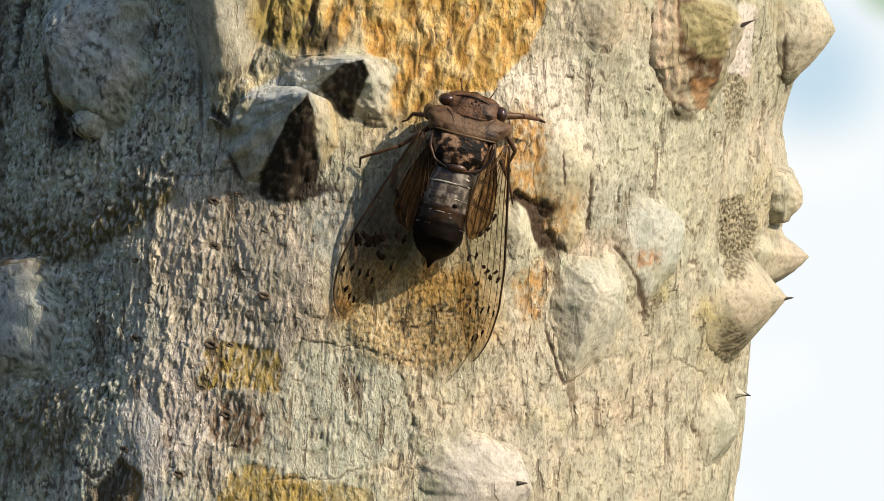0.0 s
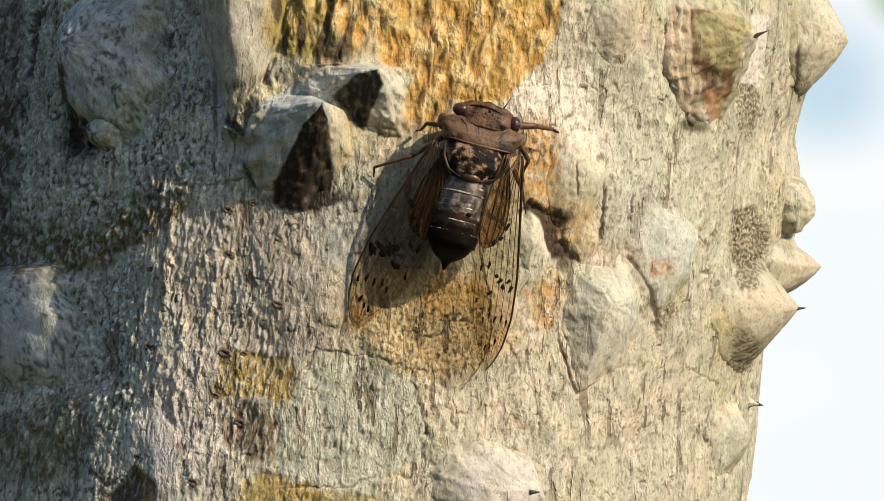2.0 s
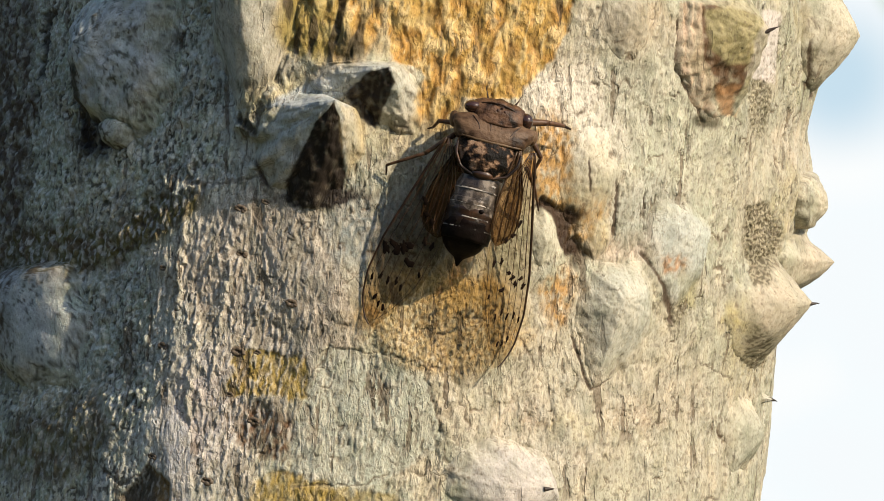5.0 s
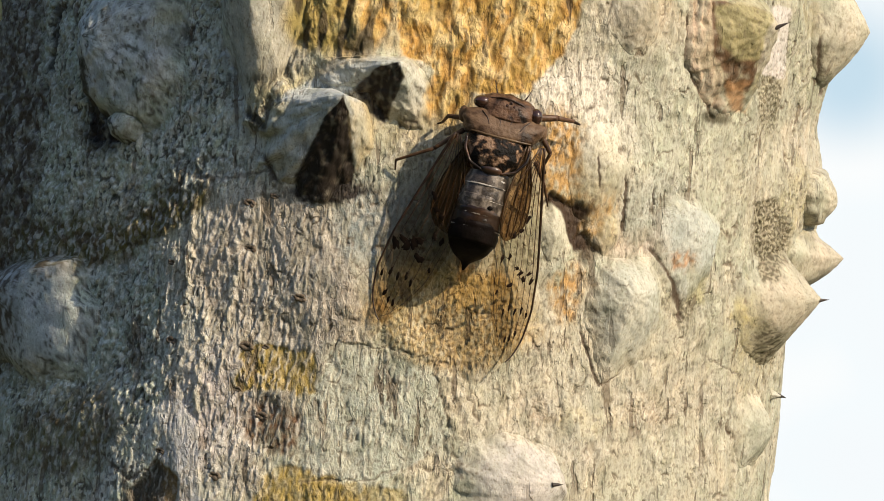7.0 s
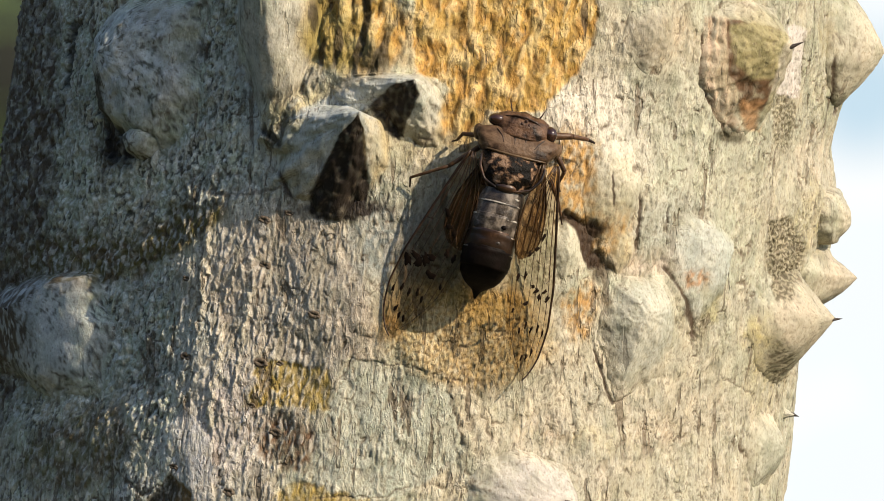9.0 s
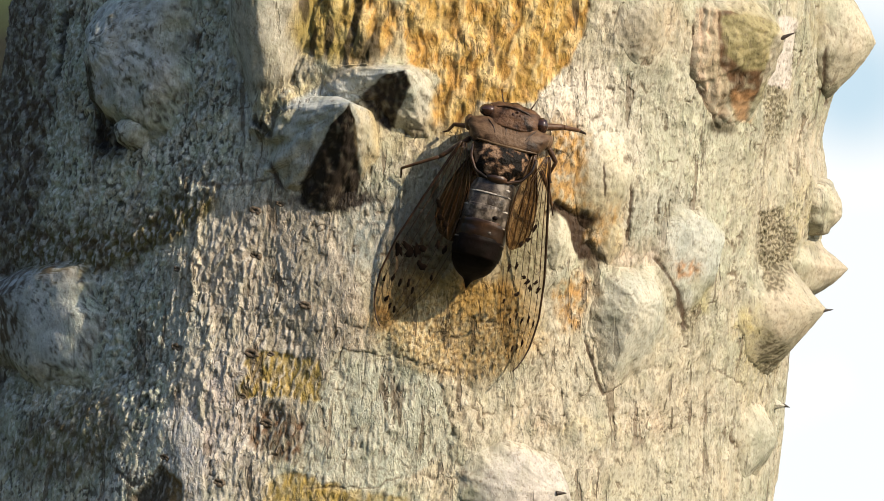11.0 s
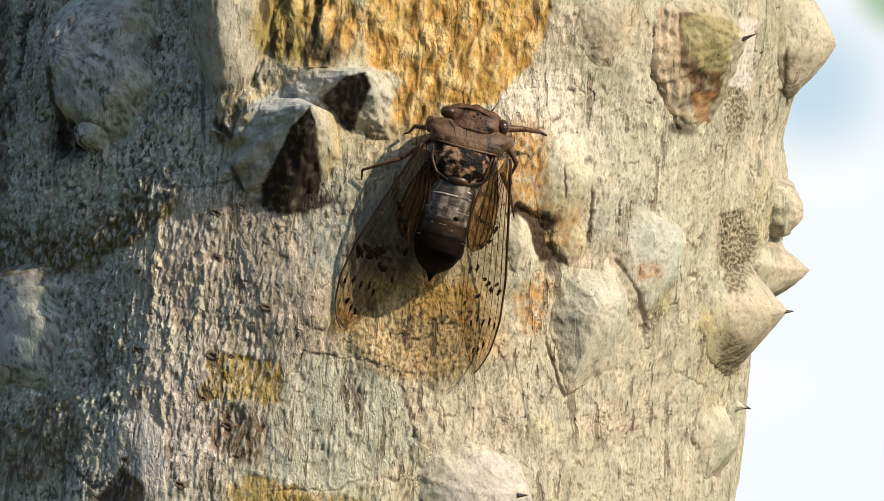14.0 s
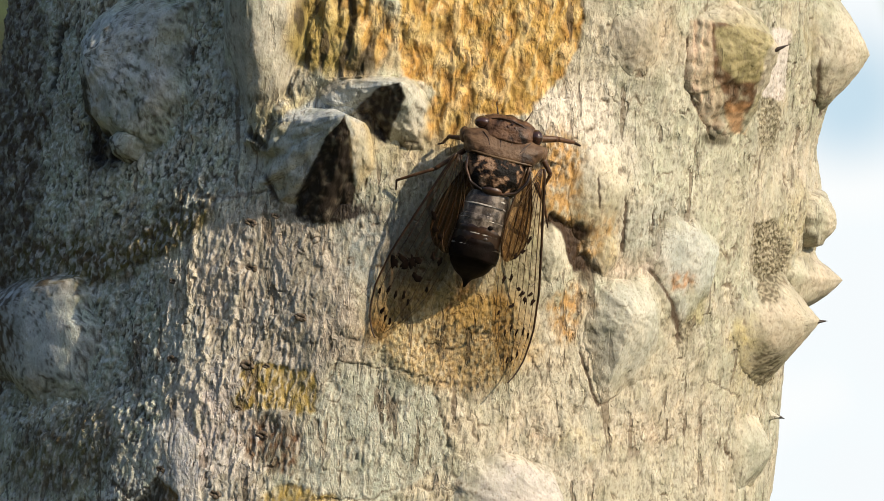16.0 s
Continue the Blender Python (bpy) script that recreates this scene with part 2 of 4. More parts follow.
    col = dab(col, 1385, 30, 14, 50, (0.30, 0.24, 0.11), 0.7)
    col = dab(col, 1355, 250, 30, 60, (0.56, 0.47, 0.36), 0.6)
    col = dab(col, 1340, 340, 14, 60, (0.50, 0.42, 0.18), 0.5)
    col = dab(col, 1380, 408, 26, 20, (0.34, 0.27, 0.15), 0.7)
    col = dab(col, 1330, 510, 34, 26, (0.56, 0.40, 0.29), 0.6)
    col = dab(col, 1335, 545, 45, 45, (0.44, 0.36, 0.26), 0.6)
    col = dab(col, 860, 800, 120, 45, (0.62, 0.56, 0.48), 0.5)
    col = dab(col, 960, 620, 80, 90, (0.60, 0.52, 0.39), 0.5)
    col = dab(col, 920, 200, 50, 30, (0.62, 0.50, 0.36), 0.6)
    col = dab(col, 1000, 300, 55, 60, (0.52, 0.48, 0.37), 0.6)
    col = dab(col, 985, 350, 40, 46, (0.42, 0.34, 0.14), 0.6)
    # the grey and tan side
    col = mix(col, (0.40, 0.345, 0.285), tan_side * 0.8)
    col = mix(col, (0.52, 0.46, 0.45), blot(wx, wy, 300, 740, 90, 120, 0, 0.5) * 0.7)
    # teal by the cicada and the next two dabs paint its cast shadow
    col = mix(col, (0.38, 0.42, 0.38), teal * 0.8)
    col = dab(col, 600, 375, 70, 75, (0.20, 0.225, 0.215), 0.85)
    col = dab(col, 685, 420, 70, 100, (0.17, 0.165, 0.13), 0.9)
    col = dab(col, 40, 560, 80, 90, (0.52, 0.55, 0.54), 0.85)
    # painted paler to lift shade that falls too deep here
    col = dab(col, 300, 170, 95, 170, (0.62, 0.63, 0.55), 0.9)
    # the long swelling's shaded flank, painted darker
    col = dab(col, 345, 120, 34, 110, (0.42, 0.44, 0.41), 0.8)
    col = dab(col, 20, 110, 36, 150, (0.36, 0.38, 0.32), 0.8)
    # more shaded bark painted paler to lift it
    col = dab(col, 250, 260, 160, 50, (0.54, 0.54, 0.47), 0.7)
    col = dab(col, 700, 230, 90, 60, (0.46, 0.39, 0.24), 0.7)
    col = dab(col, 640, 290, 60, 40, (0.33, 0.33, 0.25), 0.6)
    col = dab(col, 450, 60, 60, 90, (0.54, 0.50, 0.38), 0.7)
    col = dab(col, 440, 165, 70, 40, (0.46, 0.40, 0.22), 0.7)
    col = mix(col, (0.42, 0.44, 0.355), pane * 0.85)
    col = mix(col, (0.53, 0.53, 0.52), slab * 0.85)
    # raised flakes paler and sunken ones darker, fine streaks, thin dark fissures
    flake_mask = np.clip(1 - 0.5 * broken, 0, 1) * cover
    col = mix(col, (0.63, 0.58, 0.46), step(0.15, 0.33, flakes) * flake_mask * 0.34)
    col = mix(col, (0.34, 0.30, 0.225), step(-0.1, -0.34, flakes) * flake_mask * 0.34)
    col = mix(col, (0.64, 0.60, 0.50), step(0.1, 0.45, small) * flake_mask * 0.3)
    col = mix(col, (0.32, 0.29, 0.20), step(0.2, 0.5, perlin(u / 20, v / 32, 52)) * 0.4)
    col = mix(col, (0.20, 0.165, 0.11), ticks * (1 - gold) * (1 - 0.6 * grain) * 0.6)
    col = mix(col, (0.33, 0.32, 0.25), step(640, 840, x) * (1 - gold) * (0.42 + 0.35 * fbm(u / 40, v / 50, 3, 43)))
    col = dab(col, 955, 165, 85, 60, (0.68, 0.62, 0.52), 0.75)
    col = dab(col, 1010, 235, 60, 50, (0.60, 0.56, 0.46), 0.5)
    # shade between crumbs painted near black, their tops painted paler
    col = mix(col, (0.050, 0.042, 0.030), broken * step(-0.05, -0.34, crumbs) * 0.7)
    col = mix(col, (0.46, 0.46, 0.40), broken * step(0.15, 0.5, crumbs) * 0.45)
    col = mix(col, (0.50, 0.37, 0.18), grain * (0.7 + 0.6 * perlin(u / 7, v / 10, 53)))
    col = mix(col, (0.15, 0.09, 0.035), grain * step(0.2, 0.4, perlin(u / 6, v / 9, 39)) * 0.6)
    col = mix(col, (0.42, 0.27, 0.07), blot(wx, wy, 770, 505, 70, 40, 0, 0.5) * 0.6)
    # the turned side's shade retinted greener and paler, its dips painted near black
    dim_side = turned
    col = mix(col, (0.49, 0.54, 0.40), dim_side * (0.35 + 0.5 * fbm(u / 45, v / 60, 2, 83)))
    dim_pits = step(-0.12, -0.26, fbm(u / 10, v / 15, 3, 63)) * step(-0.25, 0.15, perlin(u / 55, v / 60, 64))
    col = mix(col, (0.075, 0.068, 0.052), dim_side * dim_pits * 0.85)
    col = mix(col, (0.70, 0.71, 0.64), dim_side * step(0.16, 0.3, fbm(u / 9 + 30, v / 15, 2, 71)) * 0.6)
    col = mix(col, (0.20, 0.19, 0.15), dim_side * step(0.0, 0.4, fbm(u / 60, v / 70, 2, 72)) * 0.3)
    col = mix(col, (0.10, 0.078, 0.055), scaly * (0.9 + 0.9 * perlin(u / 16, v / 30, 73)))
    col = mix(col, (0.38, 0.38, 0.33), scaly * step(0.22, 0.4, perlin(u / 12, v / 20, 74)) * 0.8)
    goldcol = mix(np.tile(np.array((0.46, 0.29, 0.08)), (len(x), 1)), (0.56, 0.41, 0.17), step(-0.1, 0.5, perlin(u / 30, v / 34, 54)))
    goldcol = mix(goldcol, (0.46, 0.22, 0.05), step(0.02, 0.3, fbm(u / 30, v / 38, 2, 76)) * 0.45)
    goldcol = mix(goldcol, (0.64, 0.50, 0.26), step(0.15, 0.4, nodule) * 0.55)
    goldcol = mix(goldcol, (0.20, 0.12, 0.04), step(-0.22, -0.5, nodule) * 0.5)
    goldcol = mix(goldcol, (0.28, 0.24, 0.08), blot(wx, wy, 490, 50, 70, 80, 0, 0.5) * 0.7)
    goldcol = mix(goldcol, (0.045, 0.033, 0.016), step(0.08, 0.26, perlin(u / 20, v / 66, 62)) * (1 - step(590, 650, x)) * 0.9)
    goldcol = mix(goldcol, (0.05, 0.04, 0.02), blot(wx, wy, 575, 78, 30, 34, 0, 0.5) * 0.8)
    g = np.clip(gold, 0, 1)[:, None]
    col = col * (1 - g) + goldcol * g
    col = mix(col, (0.40, 0.29, 0.085), spot * (0.85 + 0.5 * perlin(u / 10, v / 20, 56)))
    col = mix(col, (0.17, 0.13, 0.04), spot * step(0.22, 0.36, perlin(u / 8, v / 12, 47)) * 0.6)
    col = mix(col, (0.43, 0.26, 0.095), rust * (0.8 + 0.9 * fbm(u / 11, v / 20, 3, 57)))
    col = mix(col, (0.17, 0.10, 0.055), brown * (0.75 + 0.6 * perlin(u / 9, v / 14, 58)))
    col = mix(col, mix(np.tile(np.array((0.06, 0.045, 0.025)), (len(x), 1)), (0.27, 0.16, 0.05), step(208, 236, wx)), scab * 0.92)
    # the sun on chips and rims, painted in as paler colour
    col = mix(col, (0.60, 0.57, 0.50), chip * 0.55)
    col = mix(col, (0.60, 0.56, 0.44), np.clip(rims, 0, 1) * 0.6)
    col = mix(col, (0.135, 0.115, 0.045), mossy * (0.85 + 0.7 * perlin(u / 14, v / 22, 59)))
    col = mix(col, (0.125, 0.085, 0.06), mossy * step(0.05, 0.3, perlin(u / 40, v / 30, 48)) * 0.6)
    col = mix(col, (0.165, 0.135, 0.045), olive * (0.85 + 0.6 * perlin(u / 12, v / 22, 77)))
    col = mix(col, (0.07, 0.055, 0.035), olive * step(0.12, 0.3, perlin(u / 13, v / 17, 78)) * 0.7)
    col = mix(col, (0.47, 0.46, 0.40), mossy * step(0.14, 0.28, perlin(u / 9, v / 15, 49)) * 0.8)
    col = mix(col, (0.26, 0.23, 0.15), speck * 0.8)
    col = mix(col, (0.085, 0.07, 0.04), speck * step(-0.08, 0.12, perlin(u / 5, v / 7, 60)) * 0.9)
    col = mix(col, (0.12, 0.085, 0.052), fine_cracks * 0.6 + fissure * 0.8 * (1 - gold))
    col = mix(col, (0.07, 0.045, 0.028), foot_cracks * 0.9)
    # shade of those flanks and gaps put into the colour
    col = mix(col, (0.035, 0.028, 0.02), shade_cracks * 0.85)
    col = mix(col, (0.045, 0.027, 0.015), hollow)
    # the olive thorn's bands and its pale foot
    col = mix(col, (0.45, 0.34, 0.24), collar_rims * (0.7 + 0.8 * perlin(u / 6, v / 60, 65)))
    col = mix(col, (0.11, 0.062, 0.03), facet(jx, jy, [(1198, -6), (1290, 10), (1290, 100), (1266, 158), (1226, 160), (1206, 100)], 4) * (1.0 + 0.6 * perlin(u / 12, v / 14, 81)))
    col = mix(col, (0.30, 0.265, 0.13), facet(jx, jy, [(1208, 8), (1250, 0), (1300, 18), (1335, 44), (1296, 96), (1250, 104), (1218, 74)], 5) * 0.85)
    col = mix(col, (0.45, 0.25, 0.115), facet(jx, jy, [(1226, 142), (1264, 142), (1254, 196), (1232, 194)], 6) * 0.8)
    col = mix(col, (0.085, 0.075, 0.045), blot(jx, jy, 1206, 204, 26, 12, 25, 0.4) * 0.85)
    col = mix(col, (0.56, 0.51, 0.46), facet(jx, jy, [(1312, 6), (1338, 14), (1332, 138), (1280, 124)], 3) * 0.9)
    col = mix(col, (0.43, 0.23, 0.115), blot(wx, wy, 1148, 466, 32, 20, 0, 0.5) * (0.65 + 0.6 * perlin(u / 10, v / 12, 84)))
    col = mix(col, (0.33, 0.30, 0.15), blot(wx, wy, 1178, 500, 18, 34, 20, 0.45) * 0.7)
    # skylit face beside the large thorn, painted blue-grey
    col = mix(col, (0.44, 0.47, 0.465), facet(jx, jy, [(428, 178), (480, 146), (560, 112), (640, 98), (652, 108), (590, 142), (545, 166), (470, 178)], 5) * 0.85)
    # near-black crust, and shade painted in, on two thorns' undersides and the knob's cavity
    crust_shade = np.clip(facet(jx, jy, [(546, 166), (560, 205), (567, 300), (548, 345), (470, 335), (462, 306), (512, 205)], 3)
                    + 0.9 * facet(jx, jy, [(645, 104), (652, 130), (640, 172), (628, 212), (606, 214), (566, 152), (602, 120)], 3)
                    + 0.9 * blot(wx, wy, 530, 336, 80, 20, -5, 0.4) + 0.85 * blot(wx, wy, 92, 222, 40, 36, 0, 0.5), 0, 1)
    col = mix(col, (0.020, 0.015, 0.011), crust_shade * (1.1 + 0.4 * perlin(u / 11, v / 14, 66)))
    # the large thorn's sunlit face, painted cream
    col = mix(col, (0.44, 0.35, 0.19), facet(jx, jy, [(556, 166), (588, 176), (602, 214), (598, 262), (572, 292), (560, 240)], 6) * 0.75)
    col = mix(col, (0.47, 0.44, 0.33), blot(jx, jy, 922, 408, 27, 50, -14, 0.10))
    col = mix(col, (0.10, 0.075, 0.05), step(0.36, 0.5, perlin(u / 7, v / 11, 61)) * 0.45)
    col = mix(col, (0.03, 0.022, 0.016), pit * 0.9)
    coarse = np.clip(0.62 + 0.3 * broken - 0.08 * rightward, 0, 1)
    return h, np.clip(col, 0.01, 0.9), coarse


# ---- materials ----
def material(name, rough=0.8, metal=0.0):
    m = bpy.data.materials.new(name)
    m.use_nodes = True
    n, l = m.node_tree.nodes, m.node_tree.links
    b = n["Principled BSDF"]
    b.inputs["Roughness"].default_value, b.inputs["Metallic"].default_value = rough, metal
    return m, n, l, b


def noise_node(n, l, scale, detail=4.0, stretch=(1, 1, 1), coord="Object"):
    c, mp, t = n.new("ShaderNodeTexCoord"), n.new("ShaderNodeMapping"), n.new("ShaderNodeTexNoise")
    mp.inputs["Scale"].default_value = stretch
    t.inputs["Scale"].default_value, t.inputs["Detail"].default_value = scale, detail
    l.new(c.outputs[coord], mp.inputs[0])
    l.new(mp.outputs[0], t.inputs["Vector"])
    return t


def ramp(n, l, src, stops):
    r = n.new("ShaderNodeValToRGB")
    while len(r.color_ramp.elements) < len(stops):
        r.color_ramp.elements.new(0.5)
    for e, (p, c) in zip(r.color_ramp.elements, stops):
        e.position, e.color = p, (*c, 1)
    l.new(src, r.inputs[0])
    return r


def bump(n, l, b, src, depth, strength=1.0):
    k = n.new("ShaderNodeBump")
    k.inputs["Distance"].default_value, k.inputs["Strength"].default_value = depth, strength
    l.new(src, k.inputs["Height"])
    l.new(k.outputs[0], b.inputs["Normal"])
    return k


def make_bark(name, relief, darkening):
    m, n, l, b = material(name, 0.62)
    a = n.new("ShaderNodeAttribute")
    a.attribute_name = "tint"

    def span(src, lo, hi, out0=0.0, out1=1.0):
        r = n.new("ShaderNodeMapRange")
        for key, val in (("From Min", lo), ("From Max", hi), ("To Min", out0), ("To Max", out1)):
            r.inputs[key].default_value = val
        l.new(src, r.inputs[0])
        return r.outputs[0]

    def math_node(op, p, q):
        k = n.new("ShaderNodeMath")
        k.operation = op
        for slot, val in ((0, p), (1, q)):
            if isinstance(val, float):
                k.inputs[slot].default_value = val
            else:
                l.new(val, k.inputs[slot])
        return k.outputs[0]

    def tinted(base, fac, rgb, mode="MIX"):
        x = n.new("ShaderNodeMix")
        x.data_type, x.blend_type = "RGBA", mode
        if isinstance(fac, float):
            x.inputs["Factor"].default_value = fac
        else:
            l.new(fac, x.inputs["Factor"])
        l.new(base, x.inputs["A"])
        if isinstance(rgb, tuple):
            x.inputs["B"].default_value = (*rgb, 1)
        else:
            l.new(rgb, x.inputs["B"])
        return x.outputs["Result"]

    # thin curled flakes and grit; the vertex alpha says how coarse they are
    curl_n = noise_node(n, l, 820, 3.0, (1, 1, 0.4))
    curl_n.inputs["Distortion"].default_value = 0.4
    curl = ramp(n, l, curl_n.outputs["Fac"], [(0.40, (0, 0, 0)), (0.45, (0.4, 0.4, 0.4)), (0.56, (0.45, 0.45, 0.45)), (0.60, (1, 1, 1))])
    slit_n = noise_node(n, l, 480, 4, (1, 1, 0.15))
    slit_n.inputs["Distortion"].default_value = 0.3
    grit_n = noise_node(n, l, 2600, 4, (1, 1, 0.7))
    where = noise_node(n, l, 130, 3, (1, 1, 0.6))
    busy = math_node("MULTIPLY", span(where.outputs["Fac"], 0.40, 0.60, 0.1, 1.0), a.outputs["Alpha"])
    slit = math_node("MULTIPLY", span(slit_n.outputs["Fac"], 0.395, 0.37), span(where.outputs["Fac"], 0.45, 0.55, 0.15, 1.0))
    slit = math_node("MULTIPLY", slit, span(a.outputs["Alpha"], 0.0, 0.25))
    raised = math_node("MULTIPLY", curl.outputs[0], busy)
    col = tinted(a.outputs["Color"], math_node("MULTIPLY", slit, 0.7 * darkening), (0.13, 0.095, 0.06))
    # highlights on raised curls painted in, shade in their dips painted dark
    col = tinted(col, math_node("MULTIPLY", math_node("MULTIPLY", span(curl_n.outputs["Fac"], 0.58, 0.64), busy), 0.7), (1.45, 1.42, 1.36), "MULTIPLY")
    col = tinted(col, math_node("MULTIPLY", math_node("MULTIPLY", span(curl_n.outputs["Fac"], 0.42, 0.36), busy), 0.6 * darkening), (0.58, 0.53, 0.46), "MULTIPLY")
    cloud_n = noise_node(n, l, 300, 4, (1, 1, 0.7))
    cloud = ramp(n, l, cloud_n.outputs["Fac"], [(0.35, (0.82, 0.83, 0.79)), (0.5, (1, 1, 1)), (0.65, (1.10, 1.08, 1.06))])
    col = tinted(col, 1.0, cloud.outputs[0], "MULTIPLY")
    grit = ramp(n, l, grit_n.outputs["Fac"], [(0.32, (0.74, 0.71, 0.66)), (0.46, (1, 1, 1)), (0.58, (1, 1, 1)), (0.70, (1.22, 1.20, 1.17))])
    col = tinted(col, 1.0, grit.outputs[0], "MULTIPLY")
    l.new(col, b.inputs["Base Color"])
    high = math_node("SUBTRACT", math_node("MULTIPLY", raised, 1.8), math_node("MULTIPLY", slit, 1.2))
    high = math_node("ADD", high, math_node("MULTIPLY", grit_n.outputs["Fac"], 0.55))
    bump(n, l, b, high, relief, 1.0)
    b.inputs["Specular IOR Level"].default_value = 0.22
    return m


def make_chitin(name, stops, scale, rough, relief=0.00008, coat=0.0, stretch=(1, 1, 1), shine=0.3):
    m, n, l, b = material(name, rough)
    t = noise_node(n, l, scale, 5, stretch)
    r = ramp(n, l, t.outputs["Fac"], stops)
    l.new(r.outputs[0], b.inputs["Base Color"])
    t2 = noise_node(n, l, scale * 3.5, 3)
    bump(n, l, b, t2.outputs["Fac"], relief)
    b.inputs["Coat Weight"].default_value = coat
    b.inputs["Specular IOR Level"].default_value = shine
    return m


def make_membrane(name, tint, body, cover):
    m, n, l, b = material(name, 0.25)
    clear, mixer = n.new("ShaderNodeBsdfTransparent"), n.new("ShaderNodeMixShader")
    clear.inputs[0].default_value = (*tint, 1)
    b.inputs["Base Color"].default_value = (*body, 1)
    t = noise_node(n, l, 260, 3)
    r = n.new("ShaderNodeMapRange")
    for key, val in (("From Min", 0.3), ("From Max", 0.7), ("To Min", cover * 0.5), ("To Max", cover * 1.5)):
        r.inputs[key].default_value = val
    l.new(t.outputs["Fac"], r.inputs[0])
    l.new(r.outputs[0], mixer.inputs[0])
    l.new(clear.outputs[0], mixer.inputs[1])
    l.new(b.outputs[0], mixer.inputs[2])
    l.new(mixer.outputs[0], n["Material Output"].inputs[0])
    t2 = noise_node(n, l, 700, 2)
    bump(n, l, b, t2.outputs["Fac"], 0.0001)
    return m


BARK = make_bark("bark", 0.00028, 1.0)
RIND = make_bark("thorn_rind", 0.00014, 0.5)
SPINE = make_chitin("spine_horn", [(0.3, (0.02, 0.015, 0.012)), (0.7, (0.06, 0.045, 0.035))], 900, 0.5)
HEAD = make_chitin("head_brown", [(0.36, (0.010, 0.006, 0.004)), (0.46, (0.058, 0.030, 0.017)), (0.68, (0.14, 0.076, 0.042))], 560, 0.45, 0.0002, shine=0.2)
COLLAR = make_chitin("collar_olive", [(0.34, (0.020, 0.011, 0.006)), (0.46, (0.072, 0.041, 0.022)), (0.62, (0.12, 0.073, 0.041))], 430, 0.5, 0.00016, shine=0.2)
RIM = make_chitin("collar_rim", [(0.32, (0.06, 0.036, 0.018)), (0.55, (0.11, 0.068, 0.033)), (0.75, (0.17, 0.11, 0.058))], 420, 0.4)
THORAX = make_chitin("thorax_mottled", [(0.46, (0.005, 0.004, 0.003)), (0.51, (0.035, 0.019, 0.011)), (0.555, (0.15, 0.088, 0.050)), (0.64, (0.30, 0.195, 0.125))], 640, 0.6, 0.0003, shine=0.15)
EYE = make_chitin("eye_dark", [(0.3, (0.012, 0.006, 0.004)), (0.7, (0.05, 0.022, 0.014))], 600, 0.18, 0.00001, 0.5)
GREY = make_chitin("tergite_grey", [(0.36, (0.016, 0.012, 0.009)), (0.50, (0.050, 0.039, 0.030)), (0.64, (0.20, 0.165, 0.13))], 620, 0.28, 0.0001, 0.1, (1, 0.6, 1))
DUN = make_chitin("tergite_brown", [(0.38, (0.008, 0.005, 0.003)), (0.6, (0.035, 0.018, 0.010)), (0.72, (0.12, 0.06, 0.032))], 300, 0.3, 0.00006, 0.2)
SILVER = make_chitin("silver_fuzz", [(0.40, (0.05, 0.042, 0.035)), (0.60, (0.42, 0.39, 0.35))], 1500, 0.7, 0.0002)
DARK = make_chitin("tergite_black", [(0.35, (0.004, 0.003, 0.002)), (0.7, (0.008, 0.005, 0.004))], 420, 0.5, shine=0.06)
BAND = make_chitin("band_pale", [(0.44, (0.03, 0.024, 0.018)), (0.60, (0.36, 0.33, 0.28))], 520, 0.4)
LEG = make_chitin("leg_brown", [(0.3, (0.035, 0.016, 0.008)), (0.7, (0.14, 0.072, 0.034))], 500, 0.45)
VEIN = make_chitin("vein_dark", [(0.3, (0.010, 0.006, 0.004)), (0.7, (0.05, 0.025, 0.012))], 400, 0.4)
SPOT = make_chitin("spot_sooty", [(0.3, (0.006, 0.004, 0.003)), (0.7, (0.018, 0.011, 0.007))], 400, 0.8, shine=0.02)
GILT = make_chitin("vein_amber", [(0.3, (0.028, 0.014, 0.006)), (0.7, (0.085, 0.045, 0.018))], 400, 0.4)
FILM = make_membrane("wing_film", (0.72, 0.66, 0.56), (0.05, 0.036, 0.024), 0.06)
AMBER = make_membrane("wing_amber", (0.46, 0.33, 0.21), (0.12, 0.070, 0.032), 0.24)


